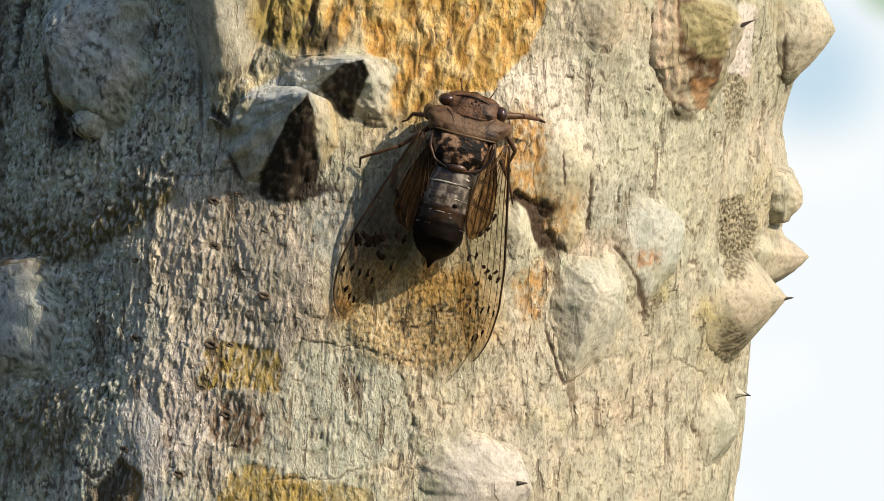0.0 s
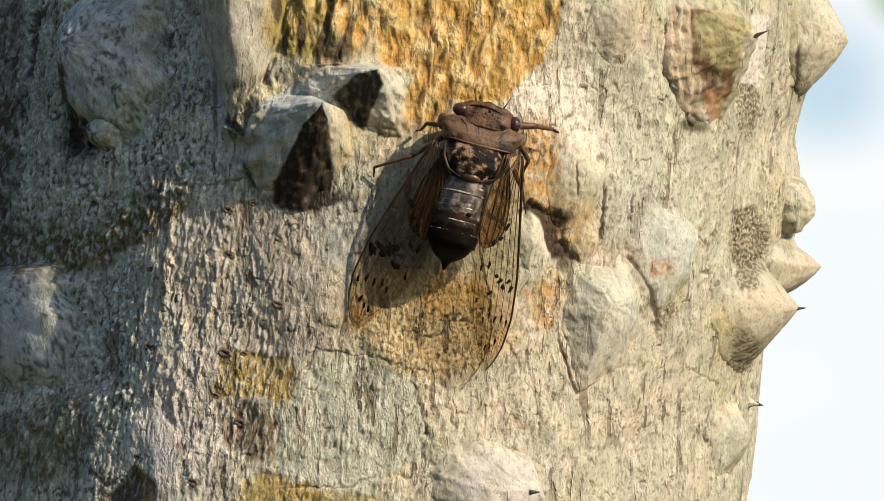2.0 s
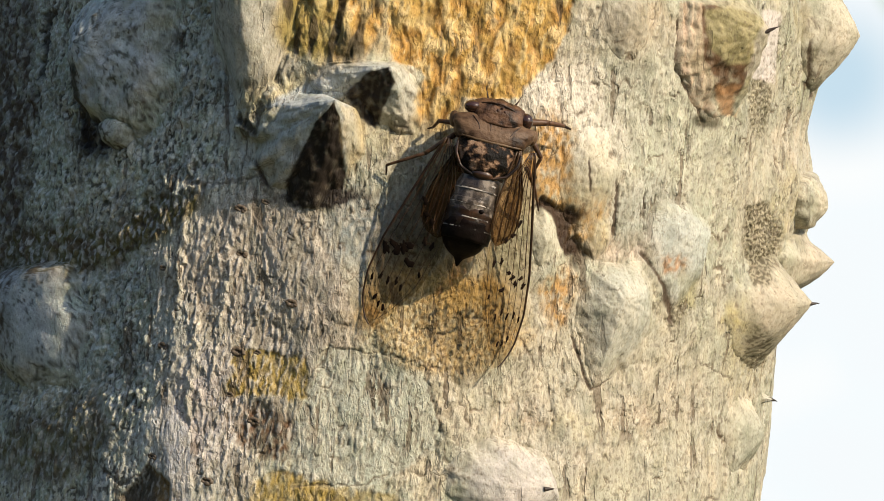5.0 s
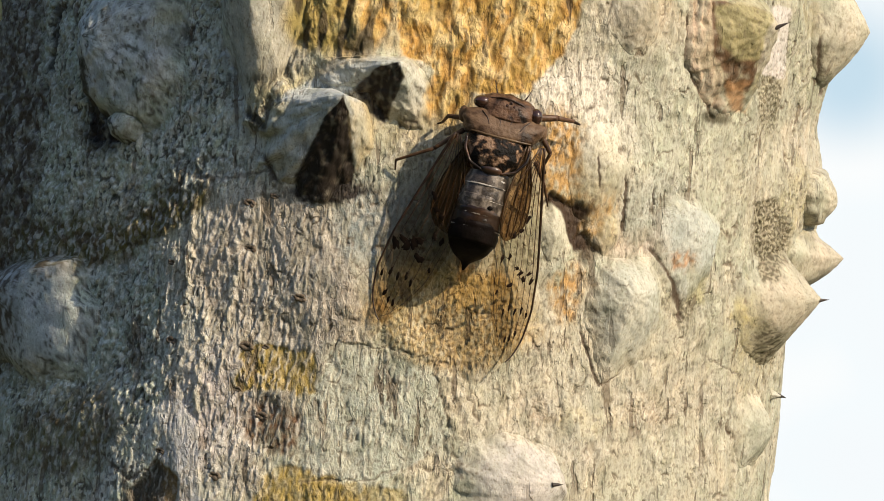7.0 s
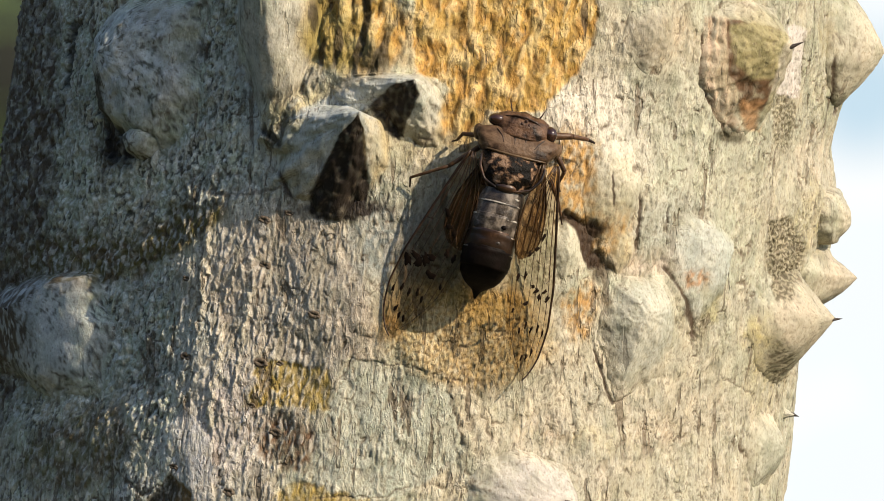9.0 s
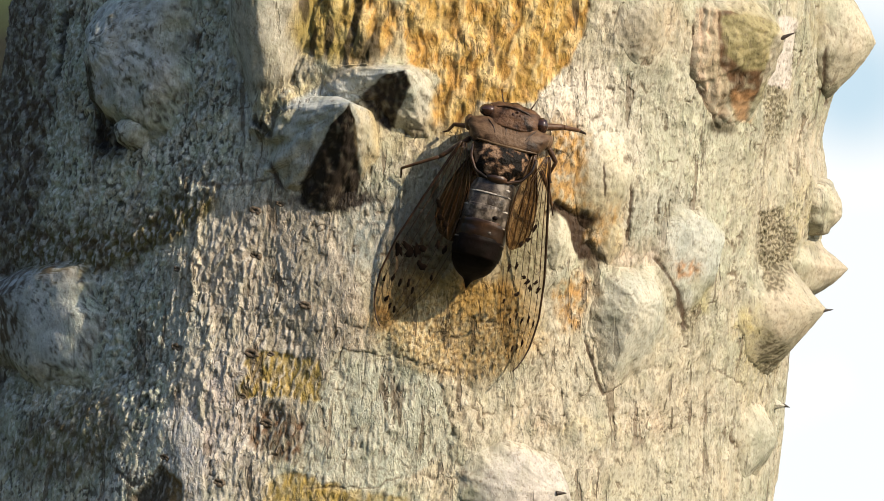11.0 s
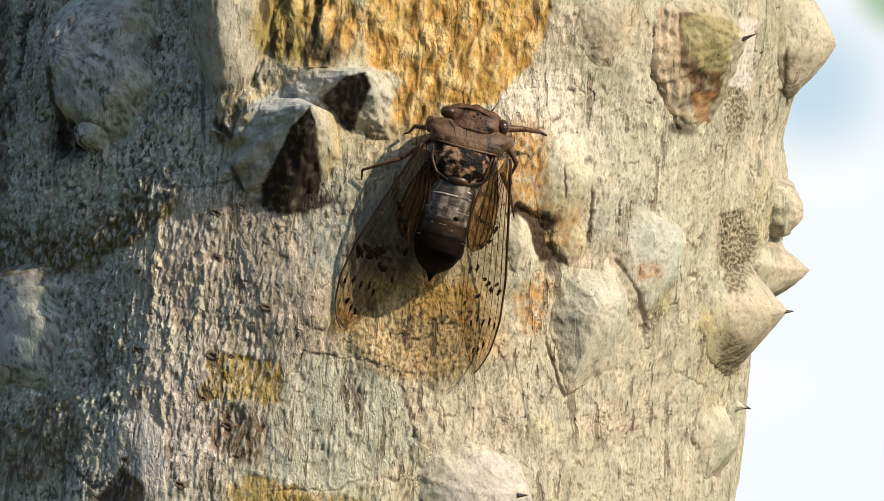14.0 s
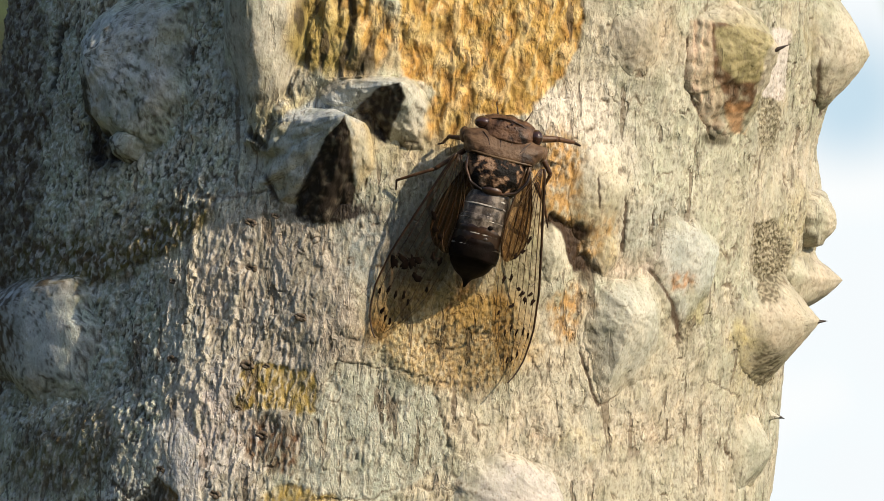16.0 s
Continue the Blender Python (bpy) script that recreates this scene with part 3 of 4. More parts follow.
# ---- mesh helpers ----
def grid_mesh(name, pts, rows, cols, mat, wrap=False, cap=False, tint=None):
    """A mesh from a (rows * cols, 3) grid of points."""
    r, c = np.arange(rows - 1), np.arange(cols if wrap else cols - 1)
    i, j = np.meshgrid(r, c, indexing="ij")
    j2 = (j + 1) % cols
    quads = np.stack((i * cols + j, i * cols + j2, (i + 1) * cols + j2, (i + 1) * cols + j), -1).reshape(-1, 4)
    me = bpy.data.meshes.new(name)
    faces, loops = len(quads), quads.ravel()
    starts, totals = np.arange(faces) * 4, np.full(faces, 4)
    if cap:
        ends = np.concatenate((np.arange(cols)[::-1], np.arange(cols) + (rows - 1) * cols))
        loops = np.concatenate((loops, ends))
        starts, totals = np.concatenate((starts, [faces * 4, faces * 4 + cols])), np.concatenate((totals, [cols, cols]))
    me.vertices.add(len(pts))
    me.vertices.foreach_set("co", np.ascontiguousarray(pts, dtype=np.float32).ravel())
    me.loops.add(len(loops))
    me.loops.foreach_set("vertex_index", loops.astype(np.int32))
    me.polygons.add(len(starts))
    me.polygons.foreach_set("loop_start", starts.astype(np.int32))
    me.polygons.foreach_set("loop_total", totals.astype(np.int32))
    me.update(calc_edges=True)
    me.polygons.foreach_set("use_smooth", np.ones(len(starts), dtype=bool))
    if tint is not None:
        at = me.color_attributes.new("tint", "FLOAT_COLOR", "POINT")
        at.data.foreach_set("color", tint.astype(np.float32).ravel())
    me.materials.append(mat)
    me.validate()
    return me


def part(name, me, parent, label=""):
    ob = new(name, me)
    ob.parent = parent
    return tagged(ob, label) if label else ob


# ---- ground and distance ----
GROUND_Z = -1.25


def make_ground():
    m, n, l, b = material("grass_and_soil", 0.95)
    t = noise_node(n, l, 3.0, 8)
    r = ramp(n, l, t.outputs["Fac"], [(0.35, (0.085, 0.06, 0.035)), (0.55, (0.05, 0.062, 0.025)), (0.75, (0.065, 0.085, 0.03))])
    l.new(r.outputs[0], b.inputs["Base Color"])
    bump(n, l, b, t.outputs["Fac"], 0.03)
    k = 64
    rad = np.array((0.0005, 0.05, 0.2, 1, 4, 15, 60, 250, 1000))
    ang = np.arange(k) * 2 * math.pi / k
    pts = np.stack((np.outer(rad, np.cos(ang)), np.outer(rad, np.sin(ang)), np.full((len(rad), k), GROUND_Z)), -1).reshape(-1, 3)
    ob = new("ground", grid_mesh("ground", pts, len(rad), k, m, wrap=True))
    tagged(ob, "short green grass and brown soil round the tree", "ground", kind="structure")


def make_backdrop():
    """Bright hazy sky and out-of-focus foliage, thirty metres behind the trunk."""
    m, n, l, b = material("far_haze", 1.0)
    c = n.new("ShaderNodeTexCoord")
    t = noise_node(n, l, 1.6, 1.0)
    sky_col = ramp(n, l, t.outputs["Fac"], [(0.35, (0.93, 0.97, 0.99)), (0.5, (0.93, 0.98, 1.0)), (0.65, (0.98, 1.0, 1.0))])
    # a leafy twig high on the bright side
    far = n.new("ShaderNodeVectorMath")
    far.operation = "DISTANCE"
    far.inputs[1].default_value = (1.72, 0.0, 1.05)
    l.new(c.outputs["Object"], far.inputs[0])
    twig = n.new("ShaderNodeMapRange")
    twig.interpolation_type = "SMOOTHSTEP"
    for key, val in (("From Min", 0.10), ("From Max", 0.26), ("To Min", 0.75), ("To Max", 0.0)):
        twig.inputs[key].default_value = val
    l.new(far.outputs["Value"], twig.inputs[0])
    blue_at = n.new("ShaderNodeVectorMath")
    blue_at.operation = "DISTANCE"
    blue_at.inputs[1].default_value = (1.38, 0.0, 0.66)
    l.new(c.outputs["Object"], blue_at.inputs[0])
    clear = n.new("ShaderNodeMapRange")
    clear.interpolation_type = "SMOOTHSTEP"
    for key, val in (("From Min", 0.05), ("From Max", 0.38), ("To Min", 0.85), ("To Max", 0.0)):
        clear.inputs[key].default_value = val
    l.new(blue_at.outputs["Value"], clear.inputs[0])
    blue = n.new("ShaderNodeMix")
    blue.data_type = "RGBA"
    l.new(clear.outputs[0], blue.inputs["Factor"])
    l.new(sky_col.outputs[0], blue.inputs["A"])
    blue.inputs["B"].default_value = (0.52, 0.71, 0.84, 1)
    x = n.new("ShaderNodeMix")
    x.data_type = "RGBA"
    l.new(twig.outputs[0], x.inputs["Factor"])
    l.new(blue.outputs["Result"], x.inputs["A"])
    x.inputs["B"].default_value = (0.22, 0.42, 0.16, 1)
    e = n.new("ShaderNodeEmission")
    l.new(x.outputs["Result"], e.inputs[0])
    e.inputs[1].default_value = 0.975
    l.new(e.outputs[0], n["Material Output"].inputs[0])
    g = np.linspace(-1, 1, 9)
    xs, zs = np.meshgrid(g * 5, g * 3 + 1.8)
    pts = np.stack((xs.ravel(), np.zeros(81), zs.ravel()), -1)
    ob = new("backdrop", grid_mesh("backdrop", pts, 9, 9, m))
    ob.location = (0, 30, 0)
    tagged(ob, "bright hazy sky with blurred green foliage far behind", "sky", kind="structure")


def make_forest():
    """A dark wood, too far off to tell its leaves; beyond a left sliver it is unseen, added to block low skylight."""
    m, n, l, b = material("far_foliage", 0.9)
    t = noise_node(n, l, 2.2, 5)
    r = ramp(n, l, t.outputs["Fac"], [(0.42, (0.006, 0.008, 0.004)), (0.55, (0.03, 0.05, 0.015)), (0.70, (0.10, 0.19, 0.05))])
    l.new(r.outputs[0], b.inputs["Base Color"])
    a = np.radians(np.linspace(3.0, 215, 150))
    z = np.linspace(GROUND_Z, 5.2, 24)
    A, Z = (q.ravel() for q in np.meshgrid(a, z))
    d = 16 + 1.2 * fbm(A * 9, Z * 0.8, 3, 90)
    Z = np.where(Z > 5.0, Z + 1.5 * fbm(A * 12, Z * 0, 3, 91), Z)
    pts = np.stack((-np.sin(A) * d, -FAR + np.cos(A) * d, Z), -1)
    ob = new("forest_skyblock", grid_mesh("forest_skyblock", pts, 24, 150, m))
    tagged(ob, "dark green wood, far off; unseen beyond a sliver, added to block low skylight", "forest", kind="structure")


make_ground()
make_backdrop()
make_forest()

# ---- the tree ----
tree = new("tree_trunk")
tree.location = (AXIS0 + E3 * (GROUND_Z / E3[2])).tolist()
tree_base = np.array(tree.location)
tagged(tree, "pale grey-green tree trunk with ochre patches and stout conical thorns", "tree")


def make_trunk():
    front = np.radians(np.concatenate((np.linspace(-100, -72, 60)[:-1], np.linspace(-72, 92, 1120), np.linspace(92, 104, 30)[1:])))
    back = np.radians(np.linspace(104, 260, 60))[1:-1]
    th = np.concatenate((front, back))
    near = np.linspace(-0.053, 0.058, 570)
    above = 0.058 + 0.00022 * (np.exp(np.linspace(0, 8.2, 70)) - 1) * 1.1
    below = -0.053 - 0.00022 * (np.exp(np.linspace(0, 8.66, 75)) - 1) * 0.95
    below = below[below > GROUND_Z / E3[2]]
    s = np.concatenate(([GROUND_Z / E3[2] - 0.03], below[:0:-1], near, above[1:]))
    rows, cols = len(s), len(th)
    T, S = (a.ravel() for a in np.meshgrid(th, s))
    x, y = chart(trunk_point(T, S, R))
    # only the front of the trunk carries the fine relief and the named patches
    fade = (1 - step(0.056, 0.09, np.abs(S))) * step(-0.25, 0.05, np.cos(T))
    seen = fade > 0
    h = swelling(T * R / PX, -S / PX)
    col = np.tile(np.array((0.44, 0.44, 0.36)), (len(T), 1))
    coarse = np.full(len(T), 0.5)
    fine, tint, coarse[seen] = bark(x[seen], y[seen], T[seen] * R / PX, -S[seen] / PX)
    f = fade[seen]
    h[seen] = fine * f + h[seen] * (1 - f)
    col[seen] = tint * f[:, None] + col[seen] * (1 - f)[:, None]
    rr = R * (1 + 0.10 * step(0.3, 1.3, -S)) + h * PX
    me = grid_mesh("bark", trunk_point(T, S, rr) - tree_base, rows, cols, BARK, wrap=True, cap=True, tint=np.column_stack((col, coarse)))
    part("bark", me, tree, "pale streaky bark with ochre, rust and olive patches")


make_trunk()


def make_thorn(cx, cy, rx, ry, tip, high, sharp=1.0, dome=0.0, horn=0, label="", tone=(0.47, 0.46, 0.40), blunt=1.5, bare=1.0):
    """A conical thorn: base centre and half-sizes on the chart, tip's shift along the bark, height; dome rounds it; horn: length of the dark point."""
    t0, s0 = bark_at(cx, cy)
    rings, segs = 44, 110
    f = np.linspace(0.0, 1.0, rings) ** 0.85
    a = np.arange(segs) * 2 * math.pi / segs
    F, A = (q.ravel() for q in np.meshgrid(f, a, indexing="ij"))
    wave = 1 + 0.13 * fbm(np.cos(A) * 1.3 + cx * 0.37, np.sin(A) * 1.3 + cy * 0.21, 2, 70)
    du, dv = rx * F * np.cos(A) * wave, ry * F * np.sin(A) * wave
    lean = (1 - F) ** 1.25
    u = t0 * R / PX + du + tip[0] * lean
    v = -s0 / PX + dv + tip[1] * lean
    cone = (1 - F) ** sharp
    hump = np.clip(1 - F * F, 0, 1) ** blunt
    profile = cone * (1 - dome) + hump * dome
    T, S = u * PX / R, -v * PX
    swell = swelling(u, v)
    x, y = chart(trunk_point(T, S, R + (profile * high + swell) * PX))
    h, col, coarse = bark(x, y, u, v)
    body = np.clip(1 - 0.55 * step(0.0, 0.45, 1 - F), 0, 1)
    flute = 0.009 * high * fbm(np.cos(A) * 2.2 + cy, np.sin(A) * 2.2 + F * 2.5, 4, 75) * step(0, 0.3, F)
    hh = profile * high + swell + (h - swell) * (0.25 + 0.75 * step(0.5, 1.0, F)) * body + flute - 6 * step(0.93, 1.0, F) + 2.5 * perlin(u / 10, v / 12, 77) * (1 - body)
    smooth = (step(0.1, 0.6, 1 - F) * step(0.1, 0.3, col[:, 1]))[:, None] * 0.6
    col = col * (1 - smooth) + np.array(tone) * smooth
    ring = step(0.25, 0.5, perlin(F * 9 + cx, np.cos(A) * 2, 79))[:, None] * smooth * 0.5
    col = col * (1 - ring) + np.array((0.34, 0.31, 0.25)) * ring
    pts = trunk_point(T, S, R + hh * PX) - tree_base
    ob = part("thorn", grid_mesh("thorn", pts, rings, segs, RIND, wrap=True, tint=np.column_stack((col, coarse * (1 - bare + bare * step(0.5, 1.0, F))))), tree, label)
    if horn:
        end = pts[:110].mean(0)
        point(ob, end, end - pts[110 * 8:110 * 9].mean(0), horn)


def make_spur(tx, ty, high, ridges, tone, label, horn=0, bulge=0.35, crusty=1.0, bare=0.6):
    """A ridged thorn: its tip's place on the chart, its height, and its ridges as (degrees, run), clockwise from the right."""
    t0, s0 = bark_at(tx, ty)
    foot = np.array((t0 * R / PX - high * math.tan(t0) * 0.9, -s0 / PX))
    ends = []
    for deg, run in ridges:
        t, s = bark_at(tx + run * math.cos(radians(deg)), ty + run * math.sin(radians(deg)))
        ends.append((t * R / PX, -s / PX))
    ends = np.array(ends + [ends[0]])
    long = np.concatenate(([0], np.cumsum(np.linalg.norm(np.diff(ends, axis=0), axis=1))))
    rings, segs = 52, 150
    q = np.linspace(0, long[-1], segs, endpoint=False)
    rim = np.stack([np.interp(q, long, ends[:, k]) for k in (0, 1)], 1)
    for _ in range(2):
        rim = (np.roll(rim, 1, 0) + 2 * rim + np.roll(rim, -1, 0)) / 4
    f = np.linspace(0.0, 1.06, rings)
    F = np.repeat(f, segs)
    base = np.tile(rim, (rings, 1))
    wob = 0.12 * fbm(np.tile(np.cos(q / long[-1] * 6.283), rings) * 2 + tx, np.tile(np.sin(q / long[-1] * 6.283), rings) * 2 + F, 3, 72)
    F2 = F * (1 + wob * F)
    uv = foot + (base - foot) * F2[:, None]
    u, v = uv[:, 0], uv[:, 1]
    T, S = u * PX / R, -v * PX
    skirt = np.clip(1 - F * F, 0, 1) ** 1.35
    profile = skirt if bulge > 0.6 else (1 - F) * (1 + bulge * F) - 0.25 * step(0.10, 0.0, F) * 0.1
    swell = swelling(u, v)
    x, y = chart(trunk_point(T, S, R + (profile * high + swell) * PX))
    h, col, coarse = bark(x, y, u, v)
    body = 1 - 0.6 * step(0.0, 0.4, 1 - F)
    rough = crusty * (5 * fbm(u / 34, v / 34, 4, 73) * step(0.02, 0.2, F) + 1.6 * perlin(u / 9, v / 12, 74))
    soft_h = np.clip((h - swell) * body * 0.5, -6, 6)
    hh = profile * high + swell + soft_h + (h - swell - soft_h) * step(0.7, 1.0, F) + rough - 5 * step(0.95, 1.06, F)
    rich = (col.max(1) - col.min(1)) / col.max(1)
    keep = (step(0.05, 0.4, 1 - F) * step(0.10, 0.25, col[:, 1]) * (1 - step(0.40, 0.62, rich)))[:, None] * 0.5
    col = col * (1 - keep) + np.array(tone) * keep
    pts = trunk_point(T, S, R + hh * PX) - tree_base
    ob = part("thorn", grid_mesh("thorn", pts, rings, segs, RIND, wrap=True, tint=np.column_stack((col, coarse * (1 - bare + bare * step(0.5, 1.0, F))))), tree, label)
    if horn:
        end = pts[:segs].mean(0)
        way = end - pts[segs * 6:segs * 7].mean(0)
        point(ob, end, way, horn)


def point(ob, end, way, horn):
    """The dark horny point on a thorn's end."""
    k, segs = 9, 14
    way = way / np.linalg.norm(way)
    root = end - way * horn * 0.62 * PX
    side = np.cross(way, (0, 0, 1.0))
    side /= np.linalg.norm(side)
    up = np.cross(side, way)
    g = np.linspace(0, 1, k)
    ang = np.arange(segs) * 2 * math.pi / segs
    rad = (3 + horn * 0.09) * PX * (1 - g) ** 0.9 + 0.2 * PX
    pts = root + way * (g * horn * PX)[:, None, None] + rad[:, None, None] * (
        np.cos(ang)[None, :, None] * side + np.sin(ang)[None, :, None] * up) - np.array((0, 0, 0.00024)) * (g ** 2)[:, None, None]
    part("thorn_tip", grid_mesh("thorn_tip", pts.reshape(-1, 3), k, segs, SPINE, wrap=True, cap=True), ob, "dark brown horny point")


make_spur(1316, 46, 74, ((200, 24), (150, 26), (118, 86), (112, 156), (120, 190), (138, 185), (158, 178), (182, 168), (202, 152), (226, 124), (244, 76)), (0.33, 0.29, 0.15),
          "stout olive thorn with a brown flank and dark point", 58, 0.05)
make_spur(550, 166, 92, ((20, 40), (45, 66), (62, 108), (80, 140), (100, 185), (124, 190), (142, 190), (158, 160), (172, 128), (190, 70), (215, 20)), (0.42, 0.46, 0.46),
          "large thorn toned blue-grey for shade, its lit face painted cream", 0, 0.12)
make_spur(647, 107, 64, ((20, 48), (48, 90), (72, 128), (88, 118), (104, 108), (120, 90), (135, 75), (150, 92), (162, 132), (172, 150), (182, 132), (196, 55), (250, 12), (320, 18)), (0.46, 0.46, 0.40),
          "thorn with one side painted dark as shade", 0, 0.1)
make_spur(80, 60, 44, ((3, 170), (30, 200), (55, 190), (76, 178), (91, 120), (104, 48), (255, 40), (295, 119), (330, 210)), (0.44, 0.47, 0.48),
          "large grey shaded thorn", 0, 0.08, crusty=0.9)
make_spur(-80, 515, 36, ((10, 190), (40, 205), (66, 180), (100, 120), (200, 35), (290, 48), (320, 110), (336, 170)), (0.46, 0.48, 0.48),
          "grey conical thorn", 10, 0.0, crusty=0.25)
make_spur(1204, 428, 16, ((300, 40), (255, 74), (232, 118), (208, 132), (180, 118), (140, 122), (118, 150), (98, 62), (75, 16)), (0.43, 0.46, 0.43),
          "low grey-topped thorn stub", 0, 0.95, crusty=0.5)
make_spur(1064, 524, 46, ((255, 74), (290, 76), (345, 60), (40, 66), (80, 115), (110, 168), (132, 108), (155, 96), (195, 80), (225, 85)), (0.49, 0.50, 0.43),
          "rounded pale thorn stub with a grey-green tail", 0, 0.95, crusty=0.6)
make_spur(926, 854, 50, ((60, 30), (110, 70), (125, 150), (155, 190), (182, 188), (200, 178), (215, 150), (235, 105), (262, 62), (300, 22)), (0.52, 0.48, 0.46),
          "whitish thorn with a dark point", 22, 0.5, crusty=0.4)
make_thorn(1398, 40, 82, 112, (10, 4), 84, 0.9, 0.3, 0, "cream-coloured conical thorn", (0.50, 0.44, 0.33))
make_thorn(1366, 345, 84, 58, (14, 4), 60, 0.8, 1.0, 0, "blunt cream-coloured thorn", (0.52, 0.45, 0.33), blunt=0.7)
make_thorn(1352, 462, 104, 68, (50, -18), 84, 1.0, 0.45, 0, "blunt cream-coloured thorn with a broken end", (0.48, 0.40, 0.30))
make_thorn(1300, 540, 132, 108, (50, -25), 80, 1.3, 0.25, 36, "stout thorn with a fine dark point", (0.42, 0.37, 0.27))
make_thorn(1312, 698, 30, 12, (10, 0), 22, 1.3, 0.0, 16, "tiny spike")
make_thorn(1268, 762, 66, 72, (30, -8), 36, 1.0, 0.8, 0, "low grey-green thorn", (0.36, 0.37, 0.29))
make_thorn(998, 305, 60, 95, (5, -10), 17, 1.0, 0.9, 0, "rounded bump with an orange flank", (0.50, 0.46, 0.33))
make_thorn(1018, 405, 32, 50, (0, 0), 12, 1.0, 0.9, 0, "small ochre bump", (0.44, 0.38, 0.22))
make_thorn(922, 408, 31, 56, (0, 0), 15, 1.0, 1.0, 0, "egg-shaped pale bump", (0.46, 0.44, 0.33))
# lengthened upward out of view so its shadow covers the grey thorn
make_thorn(410, -60, 95, 250, (0, -10), 104, 1.0, 0.8, 0, "long pale swelling of the bark, its unseen top added to cast shade", bare=0.0)
make_thorn(145, 218, 40, 32, (0, 0), 17, 1.0, 0.9, 0, "small grey knob", (0.34, 0.36, 0.32))
make_thorn(1060, 28, 56, 66, (0, -10), 19, 1.0, 0.9, 0, "small brown-grey knob", (0.33, 0.29, 0.21), bare=0.0)


def make_lenticel(cx, cy, r):
    """A corky lip round a slit in the bark."""
    k, segs = 26, 9
    a, b = (q.ravel() for q in np.meshgrid(np.arange(k + 1) * 2 * math.pi / k, np.arange(segs) * 2 * math.pi / segs, indexing="ij"))
    t0, s0 = bark_at(cx, cy)
    u0, v0 = t0 * R / PX, -s0 / PX
    r = r * 0.72
    tube_r = r * (0.42 + 0.22 * fbm(np.cos(a) * 1.7 + cx, np.sin(a) * 1.7 + cy, 2, 95))
    u = u0 + np.cos(a) * (r + tube_r * np.cos(b))
    v = v0 + np.sin(a) * (r * 0.48 + tube_r * np.cos(b)) + 0.12 * (u - u0)
    T, S = u * PX / R, -v * PX
    x, y = chart(trunk_point(T, S, R))
    h = bark(x, y, u, v)[0]
    ground = np.median(h)
    pts = trunk_point(T, S, R + (ground - 0.5 + tube_r * 0.9 * np.sin(b)) * PX) - tree_base
    col = np.tile(np.array((0.13, 0.10, 0.07)), (len(u), 1)) * (1 + 0.5 * perlin(u / 4, v / 4, 96))[:, None]
    part("lenticel", grid_mesh("lenticel", pts, k + 1, segs, RIND, wrap=True, tint=np.column_stack((col, np.full(len(u), 0.3)))), tree, "small corky brown pore")


for pit_at in PITS:
    make_lenticel(*pit_at)

# ---- the cicada ----
U = PX  # its own unit: a tenth of a millimetre; x to its side, y to its head, z away from the bark
N = Vector((0.10, -0.99, 0.05)).normalized()
HEADWAY = Vector((math.sin(radians(14.5)), 0, math.cos(radians(14.5))))
SIDE = HEADWAY.cross(N).normalized()
HEADWAY = N.cross(SIDE).normalized()
th0, s0 = bark_at(815, 260)
seat = Vector(trunk_point(np.float64(th0), np.float64(s0), np.float64(R + 4 * PX)).tolist())
seat = seat - Vector((N.x, 0, N.z)) * 70 * U
cicada = new("cicada")
cicada.matrix_world = Matrix.Translation(seat) @ Matrix((SIDE, HEADWAY, N)).transposed().to_4x4()
tagged(cicada, "brown mottled cicada with clear spotted wings clinging to bark", "cicada")


def loft(name, rings, mat, segs=40, rough=0.0, square=2.0, seed=0):
    """Rings (y, x centre, z centre, half width, half height) joined into a closed body."""
    rings = np.array(rings, float)
    k = 4
    t = np.linspace(0, len(rings) - 1, (len(rings) - 1) * k + 1)
    fine = np.stack([np.interp(t, np.arange(len(rings)), rings[:, i]) for i in range(5)], 1)
    for i in range(1, 5):  # ease the profile
        fine[1:-1, i] = (fine[:-2, i] + 2 * fine[1:-1, i] + fine[2:, i]) / 4
    a = np.arange(segs) * 2 * math.pi / segs
    ca, sa = np.cos(a), np.sin(a)
    ca, sa = np.sign(ca) * np.abs(ca) ** (2 / square), np.sign(sa) * np.abs(sa) ** (2 / square)
    X = fine[:, 1, None] + fine[:, 3, None] * ca
    Z = fine[:, 2, None] + fine[:, 4, None] * sa
    Y = np.repeat(fine[:, 0, None], segs, 1)
    if rough:
        d = 1 + rough * fbm(X / 14 + 40, Y / 14 + 40, 3, 80 + seed)
        X, Z = fine[:, 1, None] + (X - fine[:, 1, None]) * d, fine[:, 2, None] + (Z - fine[:, 2, None]) * d
    pts = np.stack((X, Y, Z), -1).reshape(-1, 3) * U
    return grid_mesh(name, pts, len(fine), segs, mat, wrap=True, cap=True)


